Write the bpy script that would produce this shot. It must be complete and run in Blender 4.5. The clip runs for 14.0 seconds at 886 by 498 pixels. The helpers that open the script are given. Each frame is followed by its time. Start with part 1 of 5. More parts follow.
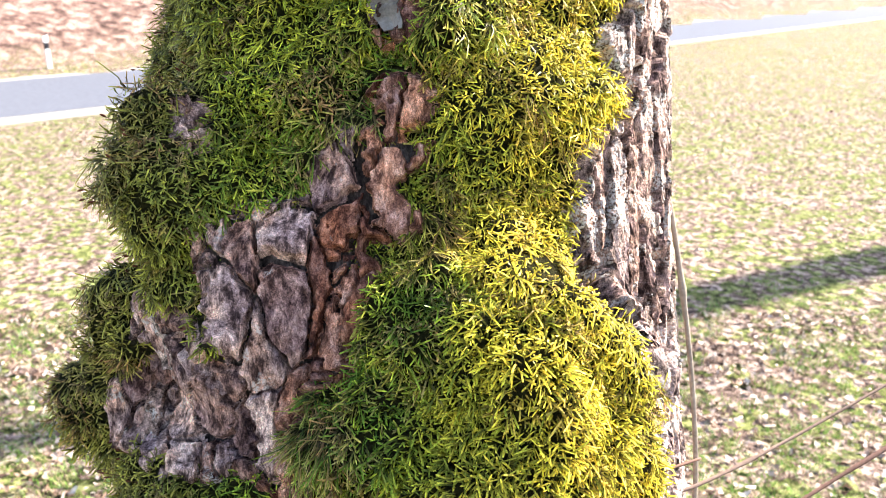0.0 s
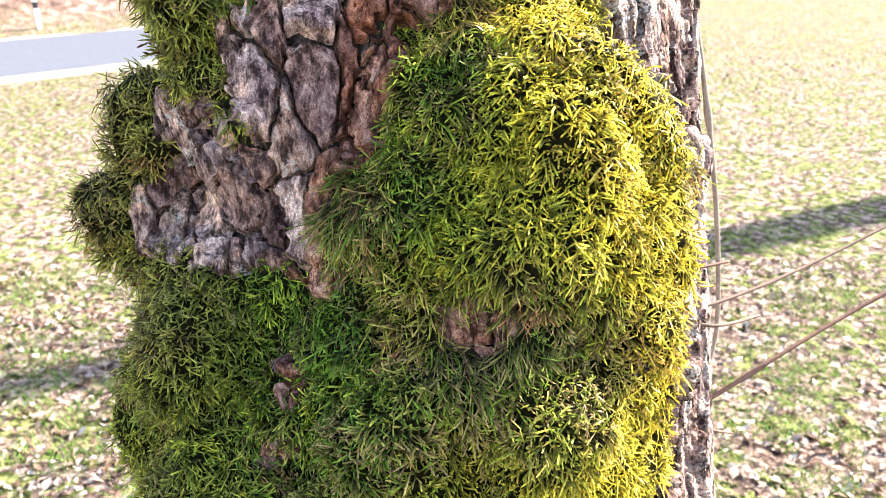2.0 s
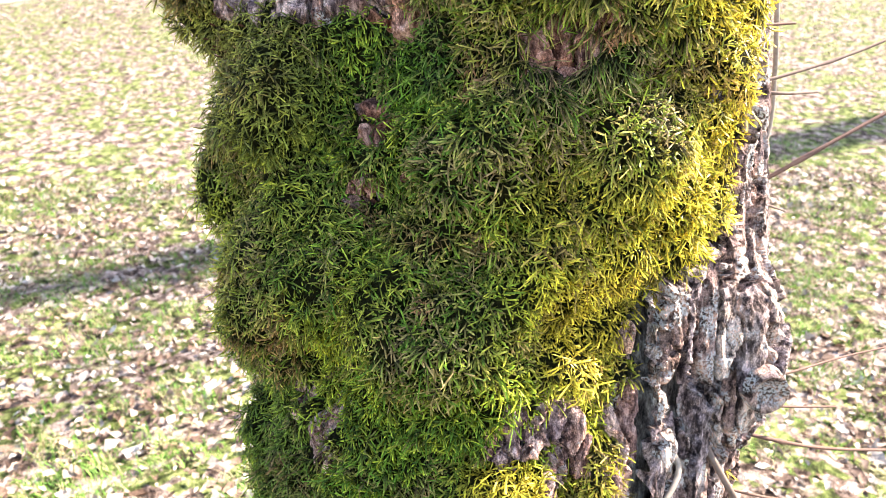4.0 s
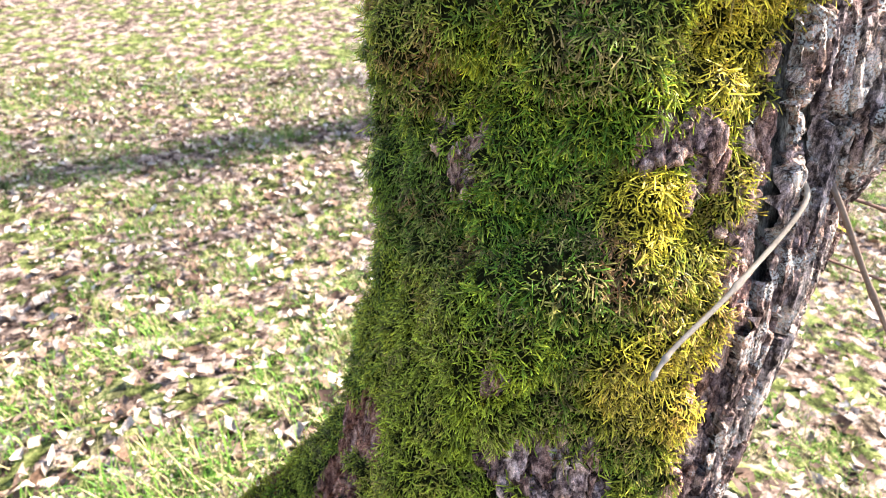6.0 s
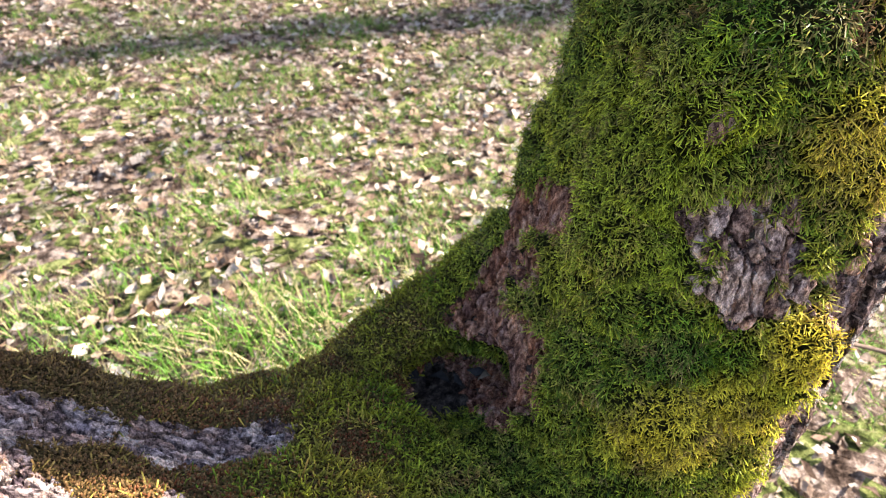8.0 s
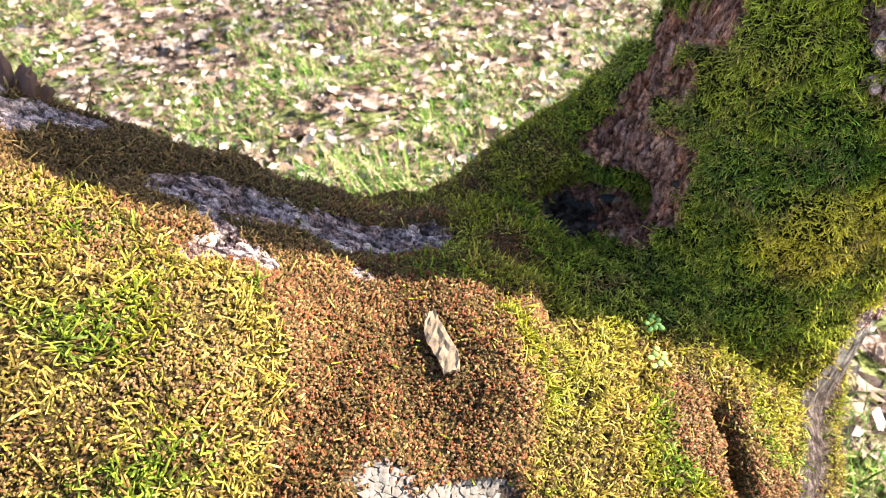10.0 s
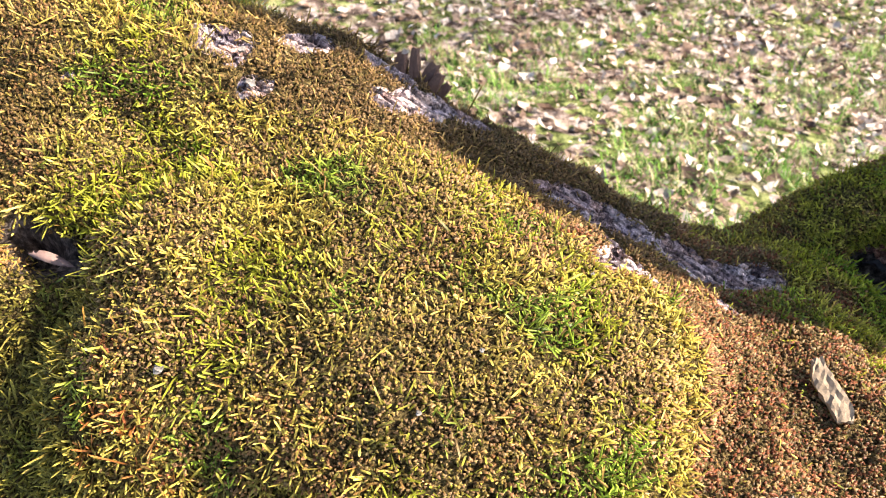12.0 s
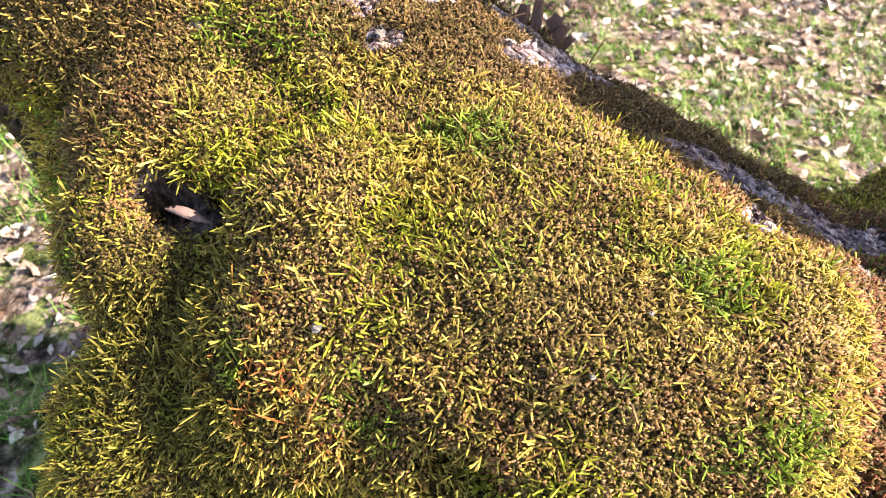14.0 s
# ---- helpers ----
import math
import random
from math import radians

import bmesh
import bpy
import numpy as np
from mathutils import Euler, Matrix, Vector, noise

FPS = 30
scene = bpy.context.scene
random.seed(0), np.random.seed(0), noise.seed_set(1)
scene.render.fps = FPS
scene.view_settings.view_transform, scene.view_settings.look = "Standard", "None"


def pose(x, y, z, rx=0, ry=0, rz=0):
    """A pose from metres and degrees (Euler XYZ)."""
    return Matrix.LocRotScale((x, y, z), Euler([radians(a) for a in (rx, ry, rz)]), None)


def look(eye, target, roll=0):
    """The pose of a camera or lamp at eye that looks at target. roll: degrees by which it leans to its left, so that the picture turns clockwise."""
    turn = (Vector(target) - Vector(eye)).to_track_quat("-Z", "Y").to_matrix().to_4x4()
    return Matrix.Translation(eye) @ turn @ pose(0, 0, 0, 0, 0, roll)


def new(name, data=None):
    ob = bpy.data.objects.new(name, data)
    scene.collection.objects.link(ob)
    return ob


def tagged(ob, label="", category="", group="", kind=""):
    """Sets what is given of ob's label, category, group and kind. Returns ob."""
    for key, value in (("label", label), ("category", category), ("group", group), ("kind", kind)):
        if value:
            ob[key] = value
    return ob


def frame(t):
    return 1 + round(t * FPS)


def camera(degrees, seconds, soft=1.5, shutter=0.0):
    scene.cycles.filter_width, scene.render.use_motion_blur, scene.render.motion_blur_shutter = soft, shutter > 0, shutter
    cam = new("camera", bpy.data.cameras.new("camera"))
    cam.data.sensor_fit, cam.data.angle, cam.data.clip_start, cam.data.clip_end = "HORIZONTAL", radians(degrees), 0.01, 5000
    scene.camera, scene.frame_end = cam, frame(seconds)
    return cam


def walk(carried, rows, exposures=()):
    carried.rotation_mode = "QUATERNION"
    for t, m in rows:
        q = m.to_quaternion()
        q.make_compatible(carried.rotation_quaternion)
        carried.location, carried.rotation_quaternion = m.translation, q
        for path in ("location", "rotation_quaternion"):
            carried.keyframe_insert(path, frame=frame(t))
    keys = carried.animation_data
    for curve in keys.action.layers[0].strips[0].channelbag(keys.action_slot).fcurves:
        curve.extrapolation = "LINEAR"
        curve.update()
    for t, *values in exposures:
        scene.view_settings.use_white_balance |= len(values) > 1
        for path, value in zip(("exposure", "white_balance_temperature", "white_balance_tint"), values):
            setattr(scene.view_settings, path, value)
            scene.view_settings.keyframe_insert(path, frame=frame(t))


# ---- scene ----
from mathutils import kdtree

cam = camera(65.2, 14.0, soft=0.65)
# seconds, eye, a point ahead, roll
PATH = [
    (0, (0.0, 0.004, 1.541), (0.004, 1.908, 0.928), 0.0),
    (0.5, (-0.006, 0.004, 1.519), (0.002, 1.898, 0.876), -0.4),
    (1, (-0.016, -0.003, 1.489), (-0.011, 1.879, 0.812), -0.6),
    (1.5, (-0.017, -0.013, 1.461), (0.0, 1.864, 0.772), -0.4),
    (2, (-0.021, -0.027, 1.434), (-0.01, 1.843, 0.724), -0.4),
    (2.5, (-0.036, -0.042, 1.407), (-0.048, 1.808, 0.646), -0.7),
    (3, (-0.052, -0.062, 1.376), (-0.072, 1.769, 0.571), -0.7),
    (3.2, (-0.053, -0.067, 1.366), (-0.073, 1.753, 0.537), -0.9),
    (5.3, (-0.111, -0.15, 1.268), (-0.139, 1.573, 0.252), -0.6),
    (5.5, (-0.12, -0.16, 1.253), (-0.156, 1.545, 0.208), -0.3),
    (6, (-0.152, -0.177, 1.23), (-0.219, 1.485, 0.119), -0.3),
    (6.5, (-0.172, -0.204, 1.214), (-0.257, 1.431, 0.066), -0.0),
    (7, (-0.199, -0.23, 1.196), (-0.283, 1.371, 0.001), 0.6),
    (7.5, (-0.238, -0.274, 1.167), (-0.355, 1.276, -0.092), 0.9),
    (8, (-0.28, -0.299, 1.145), (-0.46, 1.215, -0.149), 1.3),
    (8.2, (-0.289, -0.305, 1.141), (-0.472, 1.197, -0.165), 1.4),
    (10.3, (-0.426, -0.428, 1.082), (-0.657, 0.876, -0.417), 1.4),
    (10.5, (-0.448, -0.437, 1.081), (-0.69, 0.856, -0.426), 1.6),
    (11, (-0.513, -0.463, 1.078), (-0.821, 0.82, -0.425), 2.6),
    (11.5, (-0.577, -0.483, 1.087), (-0.964, 0.809, -0.39), 2.9),
    (12, (-0.646, -0.5, 1.099), (-1.109, 0.791, -0.356), 3.1),
    (12.5, (-0.689, -0.504, 1.095), (-1.172, 0.765, -0.373), 3.1),
    (13, (-0.716, -0.507, 1.088), (-1.196, 0.738, -0.402), 2.1),
    (13.5, (-0.724, -0.517, 1.082), (-1.207, 0.704, -0.427), 1.7),
    (14, (-0.735, -0.527, 1.078), (-1.229, 0.672, -0.445), 1.7),
]
EXPOSURES = [(0.0, 2.44, 6700, 15), (3.2, 2.6, 6600, 14), (5.5, 2.43, 6550, 14), (7.5, 1.95, 6750, 12), (8.0, 1.88, 6800, 12), (10.5, 2.10, 6900, 12), (12.0, 2.0, 6900, 14), (14.0, 2.02, 6900, 15)]
walk(cam, [(t, look(eye, ahead, roll)) for t, eye, ahead, roll in PATH], EXPOSURES)
cam.data.dof.use_dof = True
cam.data.dof.focus_distance = 0.43
cam.data.dof.aperture_fstop = 15.0

# ---- light ----
SUN_TO = Vector((0.73, 0.334, 0.605)).normalized()
world = bpy.data.worlds.new("sky")
scene.world = world
world.use_nodes = True
wn = world.node_tree
sky = wn.nodes.new("ShaderNodeTexSky")
sky.sky_type = "NISHITA"
sky.sun_disc = False
sky.sun_elevation = math.asin(SUN_TO.z)
sky.sun_rotation = math.atan2(SUN_TO.x, SUN_TO.y)
wn.links.new(sky.outputs[0], wn.nodes["Background"].inputs[0])
wn.nodes["Background"].inputs[1].default_value = 0.12
sun = new("sun", bpy.data.lights.new("sun", "SUN"))
sun.data.energy = 5.0
sun.data.angle = radians(0.7)
sun.data.color = (1.0, 0.95, 0.86)
sun.matrix_world = look(SUN_TO * 30, (0, 0, 0))


# ---- helpers for building ----
def part(name, bm, material, parent=None, label="", smooth=False):
    me = bpy.data.meshes.new(name)
    bm.to_mesh(me)
    bm.free()
    if material:
        me.materials.append(material)
    if smooth:
        me.polygons.foreach_set("use_smooth", [True] * len(me.polygons))
    ob = new(name, me)
    ob.parent = parent
    return tagged(ob, label)


def from_arrays(name, verts, faces, material, parent=None, tint=None, smooth=True):
    """A mesh from numpy arrays; faces: arrays of equal-sided faces, one a row."""
    me = bpy.data.meshes.new(name)
    me.vertices.add(len(verts))
    me.vertices.foreach_set("co", np.asarray(verts, np.float32).ravel())
    loops = np.concatenate([f.ravel() for f in faces]).astype(np.int32)
    sizes = np.concatenate([np.full(len(f), f.shape[1], np.int32) for f in faces])
    me.loops.add(len(loops))
    me.loops.foreach_set("vertex_index", loops)
    me.polygons.add(len(sizes))
    me.polygons.foreach_set("loop_start", np.concatenate([[0], np.cumsum(sizes)[:-1]]).astype(np.int32))
    me.polygons.foreach_set("use_smooth", np.full(len(sizes), smooth))
    if tint is not None:
        at = me.attributes.new("tint", "FLOAT_COLOR", "POINT")
        at.data.foreach_set("color", np.column_stack([tint, np.ones(len(tint))]).astype(np.float32).ravel())
    me.update(calc_edges=True)
    me.materials.append(material)
    ob = new(name, me)
    ob.parent = parent
    return ob


def hashed(ix, iy, iz, seed):
    h = (ix * 374761393 + iy * 668265263 + iz * 2147483647 + seed * 974711) & 0x7FFFFFFF
    h = ((h ^ (h >> 13)) * 1274126177) & 0x7FFFFFFF
    return ((h ^ (h >> 16)) & 0xFFFF) / 65535.0


def grain(p, scale, seed=0):
    """Smooth value noise from 0 to 1 at the points p, with that many cells a metre."""
    q = np.asarray(p, float) * scale + 1000.0
    i = np.floor(q).astype(np.int64)
    f = q - i
    f = f * f * (3 - 2 * f)
    out = 0
    for dx in (0, 1):
        for dy in (0, 1):
            for dz in (0, 1):
                w = (f[:, 0] if dx else 1 - f[:, 0]) * (f[:, 1] if dy else 1 - f[:, 1]) * (f[:, 2] if dz else 1 - f[:, 2])
                out = out + w * hashed(i[:, 0] + dx, i[:, 1] + dy, i[:, 2] + dz, seed)
    return out


def step(a, b, v):
    t = np.clip((v - a) / (b - a), 0, 1)
    return t * t * (3 - 2 * t)


def unit(v):
    return v / np.maximum(np.linalg.norm(v, axis=1, keepdims=True), 1e-9)


# ---- materials ----
def shader(name, rough=0.8):
    m = bpy.data.materials.new(name)
    m.use_nodes = True
    nt = m.node_tree
    b = nt.nodes["Principled BSDF"]
    b.inputs["Roughness"].default_value = rough
    b.inputs["Specular IOR Level"].default_value = 0.04
    return m, nt, b


def add(nt, kind, **values):
    n = nt.nodes.new(kind)
    for k, v in values.items():
        n.inputs[k].default_value = v
    return n


def noise_of(nt, scale, detail=6.0, rough=0.6, stretch=None):
    co = nt.nodes.new("ShaderNodeTexCoord")
    n = add(nt, "ShaderNodeTexNoise", Scale=scale, Detail=detail, Roughness=rough)
    if stretch:
        mp = nt.nodes.new("ShaderNodeMapping")
        mp.inputs["Scale"].default_value = stretch
        nt.links.new(co.outputs["Object"], mp.inputs["Vector"])
        nt.links.new(mp.outputs[0], n.inputs["Vector"])
    else:
        nt.links.new(co.outputs["Object"], n.inputs["Vector"])
    return n


def ramp(nt, source, *stops):
    r = nt.nodes.new("ShaderNodeValToRGB")
    el = r.color_ramp.elements
    while len(el) < len(stops):
        el.new(0.5)
    for e, (at, c) in zip(el, stops):
        e.position = at
        e.color = (*c, 1)
    nt.links.new(source, r.inputs[0])
    return r


def mixed(nt, fac, a, b, mode="MIX"):
    m = nt.nodes.new("ShaderNodeMix")
    m.data_type = "RGBA"
    m.blend_type = mode
    for sock, v in ((m.inputs[0], fac), (m.inputs[6], a), (m.inputs[7], b)):
        if isinstance(v, (int, float)):
            sock.default_value = v
        elif isinstance(v, tuple):
            sock.default_value = (*v, 1)
        else:
            nt.links.new(v, sock)
    return m.outputs[2]


def bump(nt, b, source, strength, distance):
    n = add(nt, "ShaderNodeBump", Strength=strength, Distance=distance)
    nt.links.new(source, n.inputs["Height"])
    nt.links.new(n.outputs[0], b.inputs["Normal"])
    return n


def scaled(c, f):
    return tuple(min(1.0, x * f) for x in c)


def bark_material(name, dark, mid, pale, lichen, amount):
    """Flaky bark in thin torn layers: streaks along the grain, each plate of its own tone, with crusts of pale lichen."""
    m, nt, b = shader(name, 0.9)
    co, info = nt.nodes.new("ShaderNodeTexCoord"), nt.nodes.new("ShaderNodeObjectInfo")
    shift = nt.nodes.new("ShaderNodeVectorMath")
    shift.operation = "MULTIPLY_ADD"
    nt.links.new(info.outputs["Random"], shift.inputs[0])
    shift.inputs[1].default_value = (3.1, 5.7, 2.3)
    nt.links.new(co.outputs["Object"], shift.inputs[2])

    def grained(scale, detail, rough, stretch=(1, 1, 1)):
        mp = nt.nodes.new("ShaderNodeMapping")
        mp.inputs["Scale"].default_value = stretch
        nt.links.new(shift.outputs[0], mp.inputs["Vector"])
        n = add(nt, "ShaderNodeTexNoise", Scale=scale, Detail=detail, Roughness=rough)
        nt.links.new(mp.outputs[0], n.inputs["Vector"])
        return n.outputs["Fac"]

    def sums(op, a, k, c=None):
        n = nt.nodes.new("ShaderNodeMath")
        n.operation = op
        nt.links.new(a, n.inputs[0])
        n.inputs[1].default_value = k
        if c is not None:
            nt.links.new(c, n.inputs[2])
        return n.outputs[0]

    streak = grained(130, 10, 0.72, (1, 1, 0.45))
    big = grained(34, 4, 0.6)
    layer = sums("MULTIPLY", grained(75, 5, 0.62, (1, 1, 0.42)), 11.0)
    torn = sums("FRACT", layer, 0.0)
    tier = sums("FLOOR", layer, 0.0)
    grit = grained(330, 12, 0.8)
    dust = grained(1300, 4, 0.7)
    c = ramp(nt, streak, (0.34, scaled(dark, 0.4)), (0.43, dark), (0.52, mid), (0.64, pale)).outputs[0]
    for source, stops in ((big, ((0.36, (0.75, 0.72, 0.80)), (0.5, (1.0, 0.95, 0.92)), (0.64, (1.45, 1.2, 1.0)))),
                          (info.outputs["Random"], ((0.0, (0.6, 0.5, 0.50)), (0.25, (1.0, 0.78, 0.68)), (0.5, (0.9, 0.85, 0.87)), (0.75, (1.2, 1.06, 0.99)), (1.0, (1.6, 1.5, 1.4)))),
                          (torn, ((0.0, (0.45, 0.42, 0.42)), (0.2, (0.9, 0.88, 0.87)), (0.9, (1.08, 1.06, 1.05)), (1.0, (1.25, 1.22, 1.2)))),
                          (grit, ((0.36, (0.5, 0.46, 0.46)), (0.47, (1.0, 0.97, 0.96)), (0.62, (1.45, 1.4, 1.36)))),
                          (dust, ((0.38, (0.55, 0.52, 0.51)), (0.5, (1.1, 1.1, 1.1)), (0.62, (1.5, 1.48, 1.46))))):
        c = mixed(nt, 1.0, c, ramp(nt, source, *stops).outputs[0], "MULTIPLY")
    crust = ramp(nt, big, (1 - amount, (0, 0, 0)), (min(1.0, 1.05 - amount), (1, 1, 1)))
    speck = ramp(nt, grained(520, 6, 0.7), (0.46, (0, 0, 0)), (0.54, (1, 1, 1)))
    both = mixed(nt, 0.7, (0, 0, 0), mixed(nt, 1.0, crust.outputs[0], speck.outputs[0], "MULTIPLY"))
    nt.links.new(mixed(nt, both, c, lichen), b.inputs["Base Color"])
    deep = sums("MULTIPLY_ADD", tier, 0.22, sums("MULTIPLY_ADD", grit, 0.6, streak))
    bump(nt, b, deep, 0.8, 0.004)
    return m


BROWN_BARK = bark_material("brown_flaky_bark", (0.07, 0.052, 0.050), (0.31, 0.245, 0.225), (0.64, 0.57, 0.52), (0.66, 0.60, 0.54), 0.40)
RED_BARK = bark_material("red_brown_inner_bark", (0.10, 0.055, 0.043), (0.28, 0.17, 0.13), (0.48, 0.36, 0.30), (0.5, 0.43, 0.38), 0.30)
PALE_BARK = bark_material("pale_lichened_bark", (0.05, 0.043, 0.040), (0.27, 0.245, 0.225), (0.60, 0.56, 0.52), (0.66, 0.64, 0.60), 0.50)
GREY_BARK = bark_material("grey_bark", (0.07, 0.066, 0.072), (0.29, 0.28, 0.295), (0.52, 0.51, 0.53), (0.5, 0.48, 0.46), 0.40)


def body_material():
    m, nt, b = shader("bark_under_moss", 0.9)
    fine = noise_of(nt, 260, 8, 0.75)
    streak = noise_of(nt, 90, 10, 0.78, (1, 1, 0.35))
    bark = ramp(nt, streak.outputs["Fac"], (0.38, (0.010, 0.007, 0.006)), (0.5, (0.075, 0.055, 0.047)), (0.66, (0.30, 0.23, 0.20))).outputs[0]
    at = nt.nodes.new("ShaderNodeAttribute")
    at.attribute_name = "tint"
    sep = nt.nodes.new("ShaderNodeSeparateColor")
    nt.links.new(at.outputs["Color"], sep.inputs[0])
    pale = ramp(nt, streak.outputs["Fac"], (0.40, (0.02, 0.017, 0.015)), (0.5, (0.14, 0.12, 0.105)), (0.62, (0.46, 0.43, 0.38))).outputs[0]
    bark = mixed(nt, sep.outputs[1], bark, pale)
    # near-black under the stem's moss paints deep shade between the shoots
    gap_tone = ramp(nt, fine.outputs["Fac"], (0.35, (0.006, 0.006, 0.002)), (0.65, (0.034, 0.032, 0.009))).outputs[0]
    short = ramp(nt, fine.outputs["Fac"], (0.38, (0.012, 0.008, 0.004)), (0.5, (0.08, 0.055, 0.022)), (0.62, (0.22, 0.16, 0.06))).outputs[0]
    gap_tone = mixed(nt, sep.outputs[2], gap_tone, short)
    nt.links.new(mixed(nt, sep.outputs[0], bark, gap_tone), b.inputs["Base Color"])
    add_n = nt.nodes.new("ShaderNodeMath")
    add_n.operation = "ADD"
    nt.links.new(fine.outputs["Fac"], add_n.inputs[0])
    nt.links.new(streak.outputs["Fac"], add_n.inputs[1])
    bump(nt, b, add_n.outputs[0], 1.0, 0.006)
    return m


def leafy(name, rough, through_light, strength=1.0):
    """A thin living or dead leaf surface, coloured by its own tint, that lets some light through."""
    m, nt, b = shader(name, rough)
    at = nt.nodes.new("ShaderNodeAttribute")
    at.attribute_name = "tint"
    fleck = noise_of(nt, 900 if strength == 1.0 else 120, 3)
    c = mixed(nt, 0.6, at.outputs["Color"], mixed(nt, 1.0, at.outputs["Color"], ramp(nt, fleck.outputs["Fac"], (0.36, (0.35, 0.35, 0.3)), (0.64, (1.6, 1.6, 1.5))).outputs[0], "MULTIPLY"))
    nt.links.new(c, b.inputs["Base Color"])
    b.inputs["Specular IOR Level"].default_value = 0.15
    t = nt.nodes.new("ShaderNodeBsdfTranslucent")
    nt.links.new(c, t.inputs["Color"])
    mix = nt.nodes.new("ShaderNodeMixShader")
    mix.inputs[0].default_value = through_light
    nt.links.new(b.outputs[0], mix.inputs[1])
    nt.links.new(t.outputs[0], mix.inputs[2])
    nt.links.new(mix.outputs[0], nt.nodes["Material Output"].inputs[0])
    return m


BODY = body_material()
MOSS = leafy("moss_shoots", 0.42, 0.36)
DEAD_LEAF = leafy("dead_leaf", 0.6, 0.15, 0.5)
GRASS = leafy("grass_blades", 0.5, 0.25, 0.5)


def soil_material():
    m, nt, b = shader("leaf_strewn_turf", 0.95)
    big = noise_of(nt, 0.9, 5, 0.6)
    small = noise_of(nt, 16, 6, 0.75)
    leaf = nt.nodes.new("ShaderNodeTexVoronoi")
    leaf.inputs["Scale"].default_value = 13
    co = nt.nodes.new("ShaderNodeTexCoord")
    nt.links.new(co.outputs["Object"], leaf.inputs["Vector"])
    turf = ramp(nt, small.outputs["Fac"], (0.40, (0.02, 0.023, 0.008)), (0.5, (0.085, 0.10, 0.028)), (0.60, (0.24, 0.25, 0.095))).outputs[0]
    litter = ramp(nt, small.outputs["Fac"], (0.40, (0.025, 0.016, 0.012)), (0.5, (0.13, 0.09, 0.07)), (0.60, (0.40, 0.31, 0.26))).outputs[0]
    sepc = nt.nodes.new("ShaderNodeSeparateColor")
    nt.links.new(leaf.outputs["Color"], sepc.inputs[0])
    where = nt.nodes.new("ShaderNodeMath")
    where.operation = "ADD"
    nt.links.new(sepc.outputs[0], where.inputs[0])
    nt.links.new(big.outputs["Fac"], where.inputs[1])
    cut = ramp(nt, where.outputs[0], (0.0, (0, 0, 0)), (0.43, (0, 0, 0)), (0.51, (1, 1, 1)))
    half = nt.nodes.new("ShaderNodeMath")
    half.operation = "MULTIPLY"
    half.inputs[1].default_value = 0.5
    nt.links.new(where.outputs[0], half.inputs[0])
    nt.links.new(half.outputs[0], cut.inputs[0])
    at = nt.nodes.new("ShaderNodeAttribute")
    at.attribute_name = "tint"
    sep2 = nt.nodes.new("ShaderNodeSeparateColor")
    nt.links.new(at.outputs["Color"], sep2.inputs[0])
    c = mixed(nt, cut.outputs[0], turf, litter)
    drift = noise_of(nt, 2.2, 9, 0.75)
    bank = ramp(nt, drift.outputs["Fac"], (0.38, (0.035, 0.022, 0.018)), (0.5, (0.15, 0.095, 0.075)), (0.62, (0.36, 0.25, 0.205))).outputs[0]
    nt.links.new(mixed(nt, sep2.outputs[0], c, bank), b.inputs["Base Color"])
    bump(nt, b, small.outputs["Fac"], 0.8, 0.03)
    return m


def plain(name, colour, rough, scale, spread=0.25):
    """A surface of one colour with grain and blotches at two scales."""
    m, nt, b = shader(name, rough)
    n1, n2 = noise_of(nt, scale, 8, 0.7), noise_of(nt, scale * 0.12, 3)
    c = ramp(nt, n1.outputs["Fac"], (0.3, tuple(x * (1 - spread) for x in colour)), (0.7, tuple(min(1, x * (1 + spread)) for x in colour))).outputs[0]
    c = mixed(nt, 0.4, c, ramp(nt, n2.outputs["Fac"], (0.35, tuple(x * (1 - spread) for x in colour)), (0.65, tuple(min(1, x * (1 + spread)) for x in colour))).outputs[0])
    nt.links.new(c, b.inputs["Base Color"])
    bump(nt, b, n1.outputs["Fac"], 0.4, 0.25 / scale)
    return m


SOIL = soil_material()
ASPHALT = plain("worn_asphalt", (0.10, 0.105, 0.12), 0.7, 90)
GRAVEL = plain("pale_gravel", (0.28, 0.26, 0.22), 0.9, 60)
TWIG = plain("grey_brown_twig", (0.17, 0.12, 0.095), 0.7, 300, 0.4)
DRY_TWIG = plain("bleached_dry_twig", (0.27, 0.225, 0.18), 0.7, 300, 0.4)
RED_TWIG = plain("reddish_twig", (0.14, 0.082, 0.062), 0.6, 300, 0.35)
WOOD = plain("weathered_chip_wood", (0.23, 0.17, 0.115), 0.85, 260, 0.3)
LICHEN = plain("white_lichen", (0.175, 0.155, 0.135), 0.95, 160, 0.8)
SPORE = plain("red_brown_spore_stalk", (0.10, 0.035, 0.02), 0.6, 400, 0.3)
WHITE = plain("white_plastic", (0.75, 0.75, 0.74), 0.5, 30, 0.08)
BLACK = plain("black_plastic", (0.03, 0.03, 0.035), 0.5, 30)


